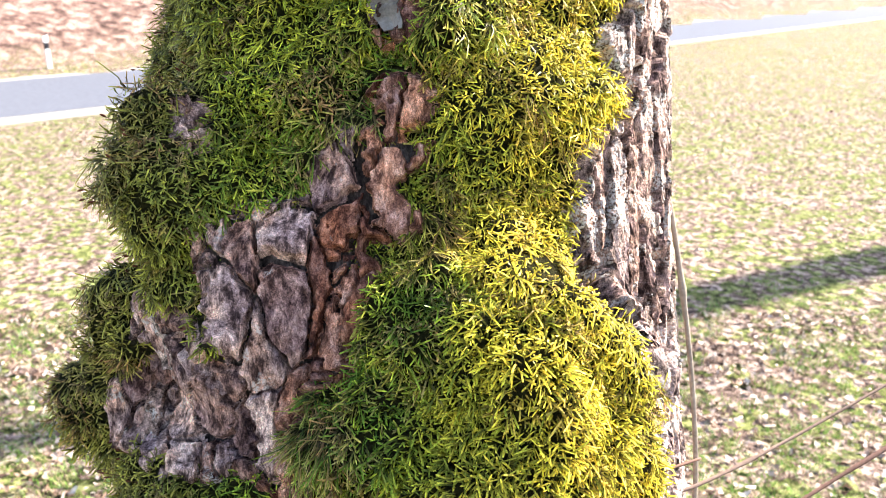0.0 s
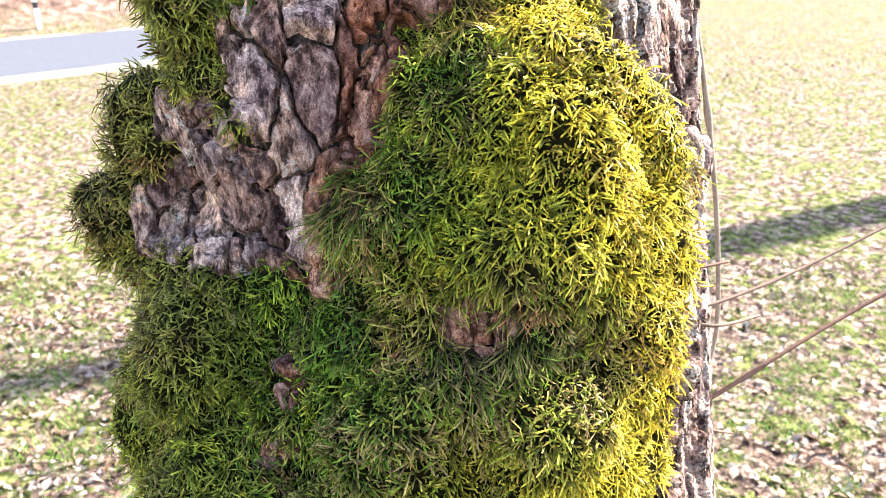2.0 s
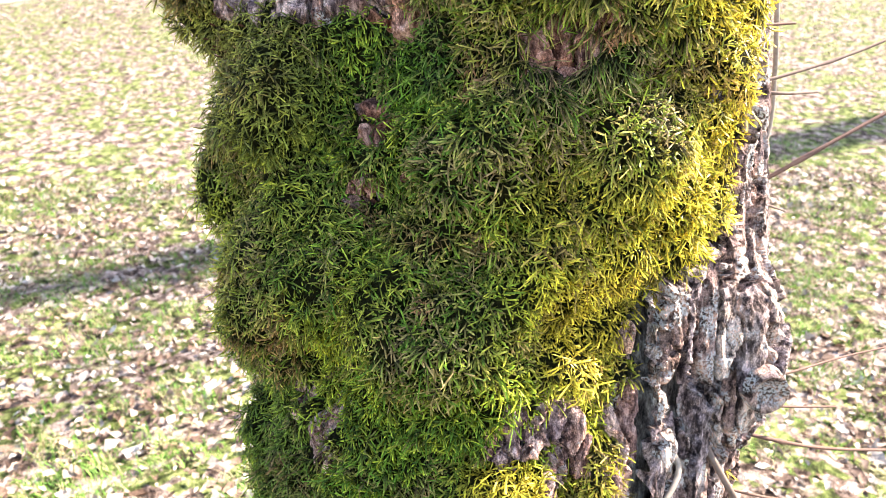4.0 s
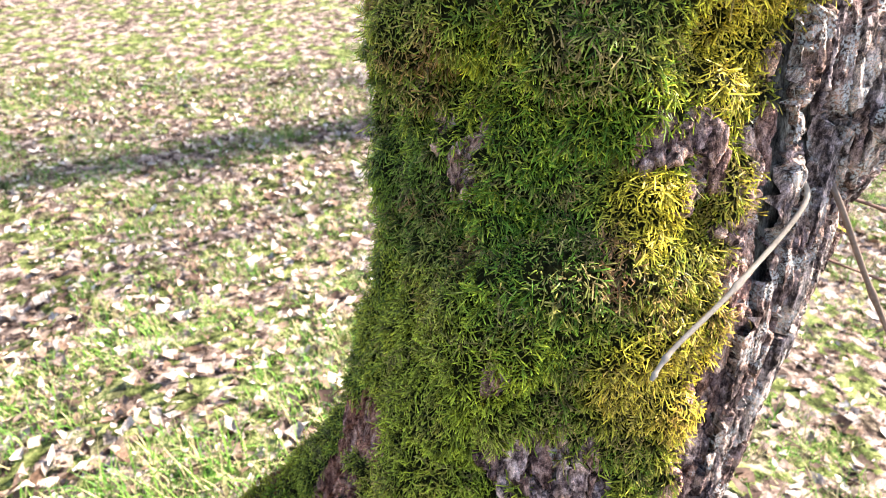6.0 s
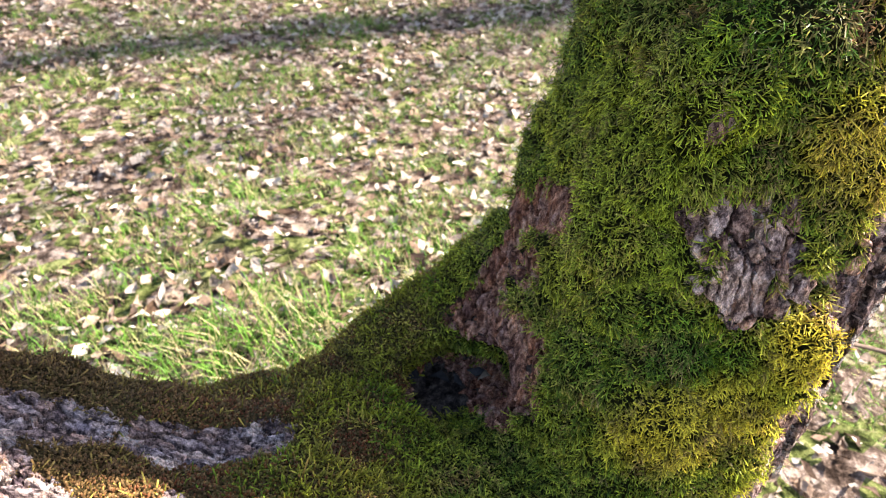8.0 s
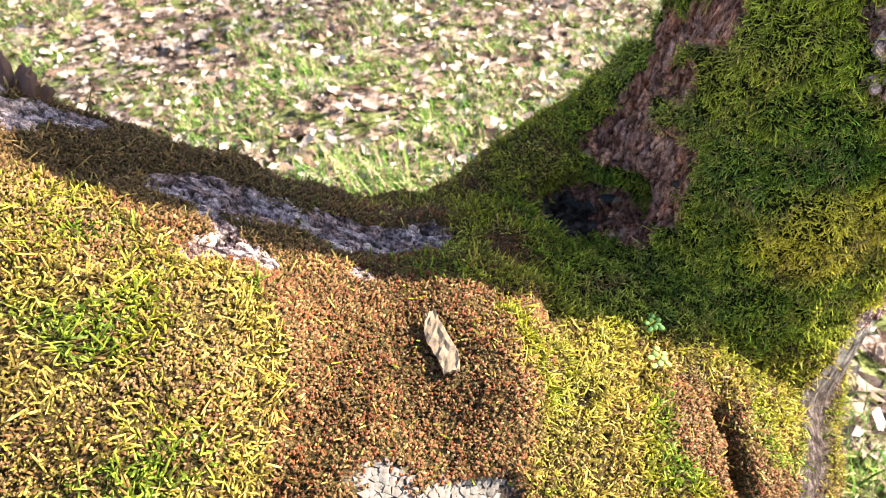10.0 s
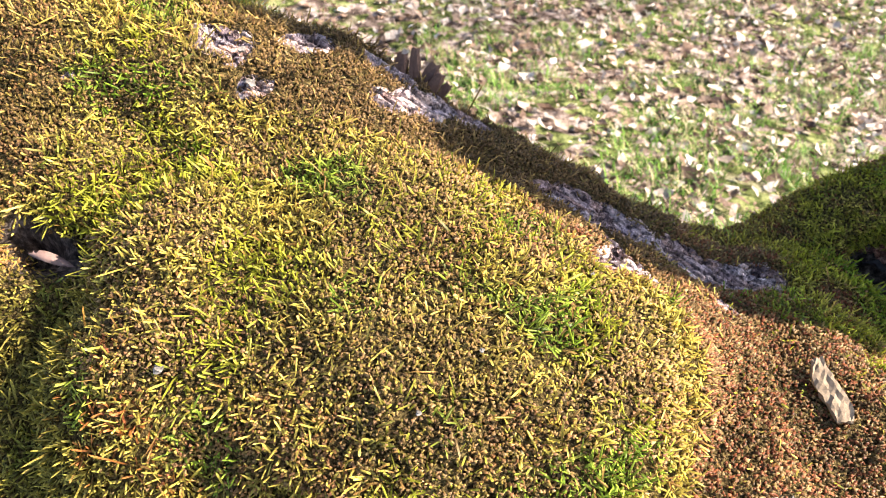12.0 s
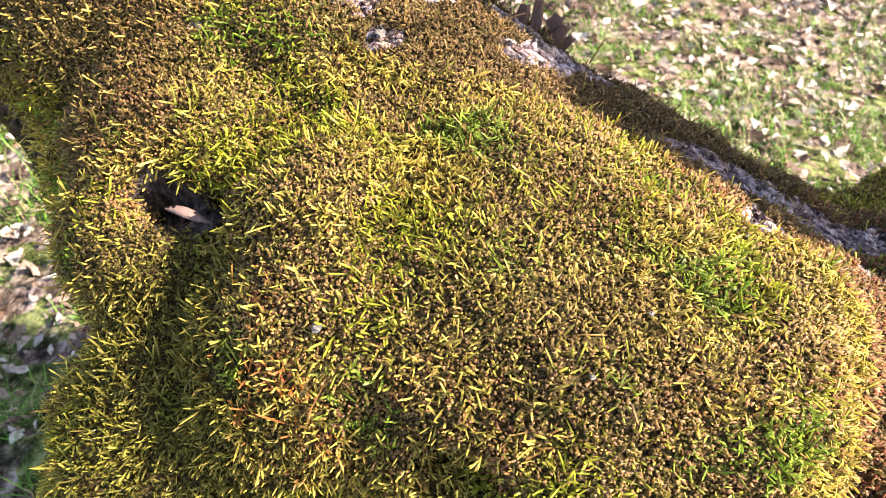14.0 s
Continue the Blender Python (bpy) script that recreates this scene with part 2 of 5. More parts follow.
# ---- body of the tree ----
def tube(bm, spine, radii, flat=1.0, power=2.0, sides=40):
    """A closed tube along a spine; flat: depth over width; power over 2 squares the section."""
    rings = []
    pts = [Vector(p) for p in spine]
    for i, p in enumerate(pts):
        d = (pts[min(i + 1, len(pts) - 1)] - pts[max(i - 1, 0)]).normalized()
        side = (Vector((1, 0, 0)) - d * d.x).normalized() if abs(d.x) < 0.75 else (Vector((0, 1, 0)) - d * d.y).normalized()
        back = d.cross(side)
        ring = []
        for k in range(sides):
            c, s = math.cos(2 * math.pi * k / sides), math.sin(2 * math.pi * k / sides)
            grow = (abs(c) ** power + abs(s) ** power) ** (-1 / power)
            ring.append(bm.verts.new(p + side * (radii[i] * c * grow) + back * (radii[i] * flat * s * grow)))
        rings.append(ring)
    for a, b in zip(rings, rings[1:]):
        for k in range(sides):
            bm.faces.new((a[k], a[(k + 1) % sides], b[(k + 1) % sides], b[k]))
    bm.faces.new(rings[0][::-1])
    bm.faces.new(rings[-1])


def smooth_path(points, radii, steps=8):
    """Catmull-Rom through the points."""
    pr = [(*p, r) for p, r in zip(points, radii)]
    pr = np.array([pr[0]] + pr + [pr[-1]])
    out = []
    for i in range(1, len(pr) - 2):
        for k in range(steps):
            t = k / steps
            a, b, c, d = pr[i - 1], pr[i], pr[i + 1], pr[i + 2]
            out.append(0.5 * (2 * b + (c - a) * t + (2 * a - 5 * b + 4 * c - d) * t * t + (3 * b - a - 3 * c + d) * t ** 3))
    out.append(pr[-2])
    return [tuple(o[:3]) for o in out], [float(o[3]) for o in out]


def swelling(bm, x, y, z, rx, ry, rz):
    bmesh.ops.create_icosphere(bm, subdivisions=4, radius=1, matrix=Matrix.LocRotScale((x, y, z), None, (rx, ry, rz)))


bm = bmesh.new()
# leaning stem
tube(bm, *smooth_path([(-0.14, 0.24, -0.3), (-0.14, 0.25, 0.1), (-0.13, 0.255, 0.42), (-0.09, 0.28, 0.65), (-0.055, 0.352, 0.80), (-0.022, 0.455, 1.0), (-0.022, 0.625, 1.42), (-0.017, 0.713, 1.67), (-0.01, 0.90, 2.2), (0.0, 1.28, 3.3)],
     [0.27, 0.23, 0.195, 0.168, 0.188, 0.217, 0.215, 0.215, 0.21, 0.18]), flat=0.95, power=2.06)
# low stem
tube(bm, *smooth_path([(-0.12, 0.16, 0.08), (-0.26, 0.04, 0.23), (-0.42, -0.06, 0.315), (-0.6, -0.12, 0.385), (-0.8, -0.11, 0.445), (-1.0, -0.09, 0.49), (-1.25, 0.0, 0.56), (-1.6, 0.2, 0.70), (-2.1, 0.55, 0.95)],
     [0.24, 0.25, 0.25, 0.25, 0.25, 0.24, 0.22, 0.21, 0.19]))
# ridge along its far side
tube(bm, *smooth_path([(-0.5, 0.07, 0.43), (-0.7, 0.02, 0.53), (-0.85, -0.01, 0.582), (-0.98, -0.03, 0.637), (-1.3, -0.06, 0.68), (-1.6, 0.12, 0.76)], [0.11, 0.105, 0.118, 0.125, 0.14, 0.16]))
# buttress behind the hollow
tube(bm, *smooth_path([(-0.10, 0.47, 0.98), (-0.165, 0.38, 0.80), (-0.23, 0.345, 0.62), (-0.35, 0.305, 0.48), (-0.5, 0.165, 0.432), (-0.7, 0.03, 0.45)], [0.08, 0.085, 0.075, 0.075, 0.082, 0.12]))
# swellings and thick moss pads on the leaning stem
swelling(bm, 0.03, 0.40, 1.295, 0.119, 0.085, 0.118)
swelling(bm, -0.005, 0.36, 1.15, 0.105, 0.088, 0.12)
swelling(bm, -0.065, 0.322, 1.085, 0.10, 0.085, 0.075)
swelling(bm, -0.03, 0.31, 1.01, 0.10, 0.08, 0.11)
swelling(bm, -0.05, 0.265, 0.90, 0.12, 0.086, 0.10)
swelling(bm, -0.105, 0.232, 0.885, 0.07, 0.07, 0.08)
swelling(bm, -0.033, 0.250, 1.0, 0.036, 0.040, 0.034)
swelling(bm, -0.10, 0.24, 0.75, 0.11, 0.083, 0.12)
swelling(bm, -0.172, 0.46, 1.41, 0.040, 0.055, 0.09)
swelling(bm, -0.200, 0.47, 1.34, 0.04, 0.05, 0.07)
swelling(bm, -0.240, 0.453, 1.285, 0.043, 0.038, 0.033)
swelling(bm, -0.215, 0.45, 1.25, 0.03, 0.035, 0.045)
swelling(bm, -0.176, 0.405, 1.222, 0.044, 0.066, 0.062)
swelling(bm, -0.18, 0.40, 1.16, 0.05, 0.062, 0.06)
swelling(bm, -0.207, 0.42, 1.14, 0.04, 0.05, 0.07)
swelling(bm, -0.112, 0.462, 1.35, 0.085, 0.087, 0.10)
swelling(bm, -0.185, 0.375, 1.08, 0.045, 0.075, 0.09)
swelling(bm, 0.125, 0.365, 1.02, 0.065, 0.075, 0.09)
swelling(bm, 0.065, 0.415, 1.17, 0.068, 0.073, 0.12)
swelling(bm, 0.098, 0.372, 1.215, 0.045, 0.052, 0.05)
# cushions on the low stem
swelling(bm, -0.79, -0.19, 0.60, 0.23, 0.19, 0.123)
swelling(bm, -0.66, -0.19, 0.605, 0.115, 0.14, 0.095)
swelling(bm, -0.46, -0.02, 0.49, 0.14, 0.12, 0.10)
swelling(bm, -0.29, 0.06, 0.45, 0.12, 0.12, 0.075)
swelling(bm, -0.455, -0.09, 0.53, 0.115, 0.12, 0.085)
swelling(bm, -0.475, 0.085, 0.485, 0.09, 0.08, 0.075)
swelling(bm, -0.385, 0.215, 0.465, 0.06, 0.05, 0.045)
swelling(bm, -0.62, -0.14, 0.60, 0.08, 0.09, 0.085)
swelling(bm, -0.835, -0.12, 0.65, 0.12, 0.09, 0.085)
swelling(bm, -0.44, 0.11, 0.44, 0.13, 0.12, 0.10)
swelling(bm, -0.89, -0.13, 0.62, 0.14, 0.13, 0.11)
swelling(bm, -0.93, -0.28, 0.58, 0.11, 0.12, 0.13)
swelling(bm, -0.50, -0.20, 0.53, 0.10, 0.12, 0.09)
swelling(bm, -1.03, -0.34, 0.49, 0.12, 0.14, 0.14)
swelling(bm, -1.03, -0.40, 0.42, 0.12, 0.13, 0.15)
swelling(bm, -1.11, -0.24, 0.60, 0.10, 0.10, 0.10)
swelling(bm, -1.13, -0.17, 0.64, 0.12, 0.10, 0.105)
swelling(bm, -0.96, -0.21, 0.63, 0.09, 0.10, 0.105)
me = bpy.data.meshes.new("core")
bm.to_mesh(me)
bm.free()
core = new("core", me)
mod = core.modifiers.new("join", "REMESH")
mod.mode = "VOXEL"
mod.voxel_size = 0.0105
sm = core.modifiers.new("soft", "SMOOTH")
sm.iterations = 7
sm.factor = 0.7
ev = core.evaluated_get(bpy.context.evaluated_depsgraph_get())
got = ev.to_mesh()
V = np.empty(len(got.vertices) * 3, np.float32)
got.vertices.foreach_get("co", V)
V = V.reshape(-1, 3).astype(float)
NV = np.empty(len(got.vertices) * 3, np.float32)
got.vertices.foreach_get("normal", NV)
NV = NV.reshape(-1, 3).astype(float)
Q = np.empty(len(got.loops), np.int32)
got.loops.foreach_get("vertex_index", Q)
Q = Q.reshape(-1, 4)
ev.to_mesh_clear()
bpy.data.objects.remove(core)

# ---- where moss grows and where bark lies open ----
BARE = []


def bare(a, b, r):
    BARE.append((np.array(a), np.array(b), r))


# face of the leaning stem
bare((-0.128, 0.398, 1.425), (-0.077, 0.411, 1.414), 0.020)
bare((-0.126, 0.383, 1.392), (-0.073, 0.400, 1.385), 0.023)
bare((-0.175, 0.417, 1.338), (-0.086, 0.386, 1.357), 0.022)
bare((-0.190, 0.434, 1.300), (-0.109, 0.385, 1.327), 0.021)
bare((-0.178, 0.415, 1.280), (-0.122, 0.383, 1.296), 0.021)
bare((-0.057, 0.431, 1.456), (-0.032, 0.436, 1.469), 0.015)
bare((-0.061, 0.424, 1.432), (-0.032, 0.420, 1.428), 0.015)
bare((-0.032, 0.441, 1.493), (-0.021, 0.434, 1.500), 0.011)
bare((-0.157, 0.483, 1.540), (-0.151, 0.471, 1.522), 0.009)
bare((-0.162, 0.462, 1.494), (-0.149, 0.423, 1.478), 0.006)
bare((-0.032, 0.464, 1.552), (-0.029, 0.459, 1.543), 0.009)
bare((-0.202, 0.418, 1.362), (-0.202, 0.415, 1.339), 0.005)
bare((-0.223, 0.429, 1.289), (-0.216, 0.426, 1.273), 0.009)
bare((-0.166, 0.419, 1.298), (-0.118, 0.385, 1.302), 0.021)
bare((-0.111, 0.376, 1.278), (-0.096, 0.367, 1.274), 0.013)
bare((-0.118, 0.338, 1.213), (-0.114, 0.330, 1.211), 0.006)
bare((-0.109, 0.314, 1.194), (-0.107, 0.310, 1.191), 0.006)
bare((-0.128, 0.325, 1.174), (-0.127, 0.323, 1.174), 0.005)
bare((-0.011, 0.317, 1.259), (0.010, 0.305, 1.261), 0.0085)
bare((0.021, 0.306, 1.276), (0.023, 0.306, 1.275), 0.006)
bare((0.037, 0.308, 1.271), (0.038, 0.309, 1.270), 0.003)
bare((0.050, 0.274, 1.207), (0.059, 0.277, 1.210), 0.004)
bare((0.101, 0.313, 1.225), (0.103, 0.314, 1.225), 0.004)
bare((-0.186, 0.297, 1.043), (-0.168, 0.303, 1.016), 0.007)
bare((-0.159, 0.272, 1.022), (-0.153, 0.278, 0.973), 0.010)
bare((-0.021, 0.239, 1.043), (0.010, 0.248, 1.027), 0.015)
bare((0.006, 0.244, 1.005), (0.007, 0.245, 1.005), 0.012)
bare((0.057, 0.258, 0.987), (0.053, 0.246, 0.971), 0.013)
bare((0.071, 0.273, 1.028), (0.074, 0.277, 1.027), 0.019)
# foot, buttress and hollow
bare((-0.105, 0.170, 0.810), (-0.079, 0.148, 0.734), 0.020)
bare((-0.069, 0.169, 0.804), (-0.058, 0.163, 0.780), 0.015)
bare((-0.040, 0.154, 0.747), (-0.039, 0.154, 0.747), 0.016)
bare((-0.133, 0.168, 0.797), (-0.133, 0.166, 0.797), 0.004)
bare((-0.136, 0.161, 0.888), (-0.136, 0.161, 0.888), 0.004)
bare((-0.263, 0.319, 0.686), (-0.233, 0.246, 0.744), 0.021)
bare((-0.270, 0.292, 0.647), (-0.318, 0.262, 0.565), 0.022)
bare((-0.246, 0.245, 0.662), (-0.245, 0.242, 0.664), 0.019)
bare((-0.287, 0.226, 0.591), (-0.250, 0.183, 0.609), 0.028)
bare((-0.252, 0.169, 0.571), (-0.272, 0.197, 0.486), 0.026)
bare((-0.375, 0.245, 0.507), (-0.361, 0.266, 0.497), 0.010)
bare((-0.345, 0.205, 0.497), (-0.310, 0.257, 0.474), 0.028)
# low stem
bare((-1.085, -0.272, 0.690), (-1.038, -0.255, 0.690), 0.018)
bare((-0.915, 0.035, 0.737), (-0.891, 0.028, 0.718), 0.017)
bare((-0.868, -0.017, 0.731), (-0.849, 0.029, 0.697), 0.017)
bare((-0.851, 0.034, 0.700), (-0.815, 0.048, 0.674), 0.015)
bare((-0.712, 0.004, 0.642), (-0.643, 0.020, 0.613), 0.026)
bare((-0.652, -0.070, 0.669), (-0.622, -0.052, 0.648), 0.015)
bare((-0.585, 0.030, 0.589), (-0.498, 0.069, 0.553), 0.023)
bare((-0.534, -0.021, 0.606), (-0.532, -0.021, 0.606), 0.010)
bare((-0.478, -0.217, 0.610), (-0.453, -0.219, 0.598), 0.016)
bare((-0.434, -0.220, 0.581), (-0.390, -0.185, 0.544), 0.023)
bare((-0.330, -0.087, 0.554), (-0.329, -0.087, 0.553), 0.008)
bare((-1.034, -0.055, 0.778), (-1.014, -0.052, 0.776), 0.016)
bare((-0.978, -0.009, 0.751), (-0.968, -0.006, 0.752), 0.015)
bare((-0.921, 0.028, 0.740), (-0.913, 0.024, 0.732), 0.009)
bare((-0.871, -0.016, 0.733), (-0.842, 0.043, 0.684), 0.010)
bare((-0.980, -0.080, 0.752), (-0.979, -0.079, 0.752), 0.008)
bare((-1.111, -0.121, 0.778), (-1.110, -0.120, 0.778), 0.008)
bare((-1.124, -0.144, 0.767), (-1.124, -0.145, 0.767), 0.007)
bare((-0.703, 0.009, 0.640), (-0.633, -0.056, 0.658), 0.010)
bare((-1.090, -0.264, 0.694), (-1.072, -0.236, 0.657), 0.018)
bare((-1.365, -0.180, 0.615), (-1.341, -0.190, 0.586), 0.040)
RIM_H = [0.3, 0.5, 0.58, 0.74, 0.79, 0.84, 0.90, 0.93, 0.97, 1.065, 1.09, 1.115, 1.13, 1.17, 1.24, 1.30, 1.37, 1.40, 1.44, 1.47, 1.49, 1.53, 1.56, 1.8, 3.5]
RIM_X = [-0.092, -0.012, 0.005, 0.004, 0.013, 0.023, 0.023, 0.041, 0.038, 0.051, 0.061, 0.093, 0.132, 0.134, 0.138, 0.158, 0.125, 0.098, 0.093, 0.103, 0.136, 0.122, 0.143, 0.108, -0.012]


def to_segment(p, a, b):
    d = b - a
    t = np.clip(((p - a) @ d) / max(d @ d, 1e-9), 0, 1)
    return np.linalg.norm(p - (a + t[:, None] * d), axis=1)


def mossiness(p):
    """1 under moss, 0 on open bark."""
    ragged = (grain(p, 45, 3) - 0.5) * 0.016 + (grain(p, 130, 4) - 0.5) * 0.010
    ragged = ragged + (grain(p, 75, 6) - 0.46) * 0.030 * step(0.62, 0.70, p[:, 2]) * step(1.15, 1.05, p[:, 2]) * step(-0.2, -0.15, p[:, 0])
    out = np.full(len(p), 9.0)
    for a, b, r in BARE:
        out = np.minimum(out, to_segment(p, a, b) - r)
    rim = np.interp(p[:, 2], RIM_H, RIM_X) - p[:, 0]
    patchy = 0.018 * (grain(p, 28, 8) - 0.80) * 4
    rim = np.where(p[:, 2] < 0.28, 1.0, rim)
    out = np.minimum(out, np.maximum(rim, patchy - 0.01 - 9 * (rim > -0.02)))
    high = 1.72 - p[:, 2] + (grain(p, 6, 5) - 0.5) * 0.8
    out = np.minimum(out, high)
    return step(-0.003, 0.003, out + ragged - 0.0055 + 0.0040 * low_stem(p))


def low_stem(p):
    """1 on the low stem and the foot, 0 on the leaning stem."""
    return step(0.0, 0.08, np.maximum(np.minimum(-0.30 - p[:, 0], 0.80 + 0.5 * np.maximum(0, -0.5 - p[:, 0]) - p[:, 2]), np.maximum(0.50, 0.60 - np.maximum(0, p[:, 1])) - p[:, 2]))


def near_to(p, c, r):
    return step(r, r * 0.45, np.linalg.norm((p - np.array(c)), axis=1))


def right_side(p):
    """1 on the weathered sunny side of the leaning stem."""
    return step(-0.02, 0.02, p[:, 0] - np.interp(p[:, 2], RIM_H, RIM_X)) * step(0.30, 0.45, p[:, 2])


M = mossiness(V)
soft = step(0.50, 0.62, V[:, 2]) * step(-0.42, -0.3, V[:, 0])
lump = (grain(V, 20, 11) - 0.5) * (0.016 + 0.020 * soft) - np.maximum(0, 0.10 - np.abs(grain(V, 24, 12) - 0.5)) * (0.03 + 0.16 * soft) + 0.004 * soft
rough_bark = (np.abs(grain(V * [1, 1, 0.4], 60, 13) - 0.5) * 2) * 0.003 + (grain(V, 110, 14) - 0.5) * 0.002 - 0.0075
# the stem's moss is heaped into rounded cushions with creases between them; the largest sits on the burl
HEAPS = [(0.04, 0.30, 1.315, 0.045), (-0.02, 0.215, 0.985, 0.02), (-0.16, 0.20, 0.85, 0.03), (-0.17, 0.355, 1.215, 0.012), (-0.2, 0.42, 1.42, 0.02)]
g_heap = np.random.default_rng(77)
on_stem = np.where((M > 0.5) & (low_stem(V) < 0.4) & (V[:, 2] < 1.8) & (NV[:, 1] < 0.4))[0]
for i in g_heap.choice(on_stem, size=900):
    if all(math.dist(V[i], h[:3]) > 0.046 + h[3] for h in HEAPS):
        HEAPS.append((*V[i], 0.0))


def heaped(p):
    """The nearest cushion of each point and how far inside its crease the point lies."""
    best, second, own = np.full(len(p), 9.0), np.full(len(p), 9.0), np.zeros(len(p), int)
    for k, (x, y, z, r) in enumerate(HEAPS):
        d = np.linalg.norm(p - np.array((x, y, z)), axis=1) - r
        closer = d < best
        second = np.where(closer, best, np.minimum(second, d))
        own, best = np.where(closer, k, own), np.where(closer, d, best)
    return own, second - best


_, inside = heaped(V + np.column_stack([grain(V, 30, s) - 0.5 for s in (71, 72, 73)]) * 0.02)
lump = lump + (0.009 * np.sqrt(np.clip(inside / 0.035, 0, 1)) - 0.006) * (1 - low_stem(V)) * step(1.9, 1.7, V[:, 2])
V = V + NV * (M * (lump + 0.004 - 0.010 * (1 - low_stem(V))) + (1 - M) * (rough_bark - 0.007 + 0.005 * low_stem(V)))[:, None]
PITS = [((-1.088, -0.272, 0.69), (-1.035, -0.254, 0.69), 0.018, 0.05), ((-0.345, 0.215, 0.51), (-0.285, 0.205, 0.53), 0.04, 0.05), ((-0.80, -0.37, 0.655), (-0.78, -0.365, 0.655), 0.02, 0.025)]
for a, b, r, deep in PITS:
    V = V - NV * (deep * step(r * 1.3, r * 0.5, to_segment(V, np.array(a), np.array(b))))[:, None]

across = np.cross(V[Q[:, 2]] - V[Q[:, 0]], V[Q[:, 3]] - V[Q[:, 1]])
summed = np.zeros_like(V)
for k in range(4):
    np.add.at(summed, Q[:, k], across)
NV = unit(unit(summed) * 0.75 + NV * 0.25)

tree = new("tree")
tree.location = (0, 0, 0)
tagged(tree, "old moss-covered tree with a leaning stem and a low horizontal stem", "tree")
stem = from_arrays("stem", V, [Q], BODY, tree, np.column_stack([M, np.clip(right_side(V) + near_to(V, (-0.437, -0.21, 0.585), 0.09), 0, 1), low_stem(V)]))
tagged(stem, "dark furrowed bark under moss")


# ---- moss ----
TRI = np.vstack([Q[:, [0, 1, 2]], Q[:, [0, 2, 3]]])
T_MID = (V[TRI[:, 0]] + V[TRI[:, 1]] + V[TRI[:, 2]]) / 3
T_AREA = np.linalg.norm(np.cross(V[TRI[:, 1]] - V[TRI[:, 0]], V[TRI[:, 2]] - V[TRI[:, 0]]), axis=1) / 2
T_MOSS = M[TRI].mean(1)
T_OUT = unit(NV[TRI].mean(1))


def scatter(count, density, seed):
    """Points on the body, drawn by area and density (one value a triangle): place, normal, share of moss."""
    rng = np.random.default_rng(seed)
    w = T_AREA * density
    total = w.sum()
    k = rng.choice(len(TRI), size=int(min(count, total)), p=w / total)
    u, v = rng.random(len(k)), rng.random(len(k))
    flip = u + v > 1
    u[flip], v[flip] = 1 - u[flip], 1 - v[flip]
    t = TRI[k]
    w0, w1, w2 = (1 - u - v)[:, None], u[:, None], v[:, None]
    p = V[t[:, 0]] * w0 + V[t[:, 1]] * w1 + V[t[:, 2]] * w2
    n = unit(NV[t[:, 0]] * w0 + NV[t[:, 1]] * w1 + NV[t[:, 2]] * w2)
    return p, n


def viewed_side(p, n, margin=0.12):
    """1 on the sides of the tree that face the camera's path, to fit its view."""
    low = low_stem(p)
    out_to = np.array([-0.08, -0.1, 1.35]) * (1 - low)[:, None] + np.array([-0.6, -0.5, 1.15]) * low[:, None]
    facing = (unit(out_to - p) * n).sum(1)
    reach = step(1.66, 1.58, p[:, 2]) * step(-1.42, -1.30, p[:, 0]) * step(0.22, 0.32, p[:, 2])
    return step(-margin - 0.12, -margin, facing) * reach


LOW_T = low_stem(T_MID)
SEEN_T = viewed_side(T_MID, T_OUT, 0.02)
per_area = T_MOSS * (300000 * (1 - LOW_T) + 235000 * LOW_T) * (0.004 + 0.996 * SEEN_T)
P, N = scatter(520000, per_area, 5)
rng = np.random.default_rng(9)
K = len(P)
low = low_stem(P)
down = np.array([0, 0, -1.0])


def flat_on(v, n):
    return v - (v * n).sum(1, keepdims=True) * n


swirl = flat_on(np.column_stack([grain(P, 35, s) - 0.5 for s in (21, 22, 23)]) * 2.2 + np.column_stack([grain(P, 125, s) - 0.5 for s in (25, 26, 27)]) * 1.6, N)
loose = flat_on(rng.normal(size=(K, 3)), N)

# tufts: every shoot belongs to the nearest of many small rosettes and leans away from its heart
hearts = rng.choice(K, size=K // 44, replace=False)
tree_of_hearts = kdtree.KDTree(len(hearts))
for i, h in enumerate(hearts):
    tree_of_hearts.insert(P[h], i)
tree_of_hearts.balance()
OWN = np.array([tree_of_hearts.find(p)[1] for p in P])
spread = flat_on(P - P[hearts][OWN], N) / 0.0085
fall = np.clip((spread ** 2).sum(1), 0, 1.6)
vigour = rng.random(len(hearts))[OWN]

# the large golden cushion, the rust-brown carpet beside it, the far ridge browned for shade and the green round the
# hollow
edge_x = np.interp(P[:, 1], [-0.45, -0.3, -0.245, -0.17, -0.135, -0.10, -0.085, -0.07, -0.04, 0.2], [-0.60, -0.56, -0.553, -0.549, -0.56, -0.595, -0.67, -0.71, -0.75, -0.80])
# brown ridge moss up to the stem's shadow edge, darkened to paint that shade
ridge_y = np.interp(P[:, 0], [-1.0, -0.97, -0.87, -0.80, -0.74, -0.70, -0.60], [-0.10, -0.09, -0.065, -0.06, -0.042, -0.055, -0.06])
shaded_ridge = step(-0.006, 0.006, P[:, 1] - ridge_y + (grain(P, 40, 45) - 0.5) * 0.02) * step(-0.53, -0.66, P[:, 0]) * step(-1.09, -1.0, P[:, 0])
golden = step(0.004, -0.004, P[:, 0] - edge_x + (grain(P, 60, 46) - 0.5) * 0.012) * (1 - shaded_ridge)
golden = np.maximum(golden, step(-0.96, -1.02, P[:, 0]))
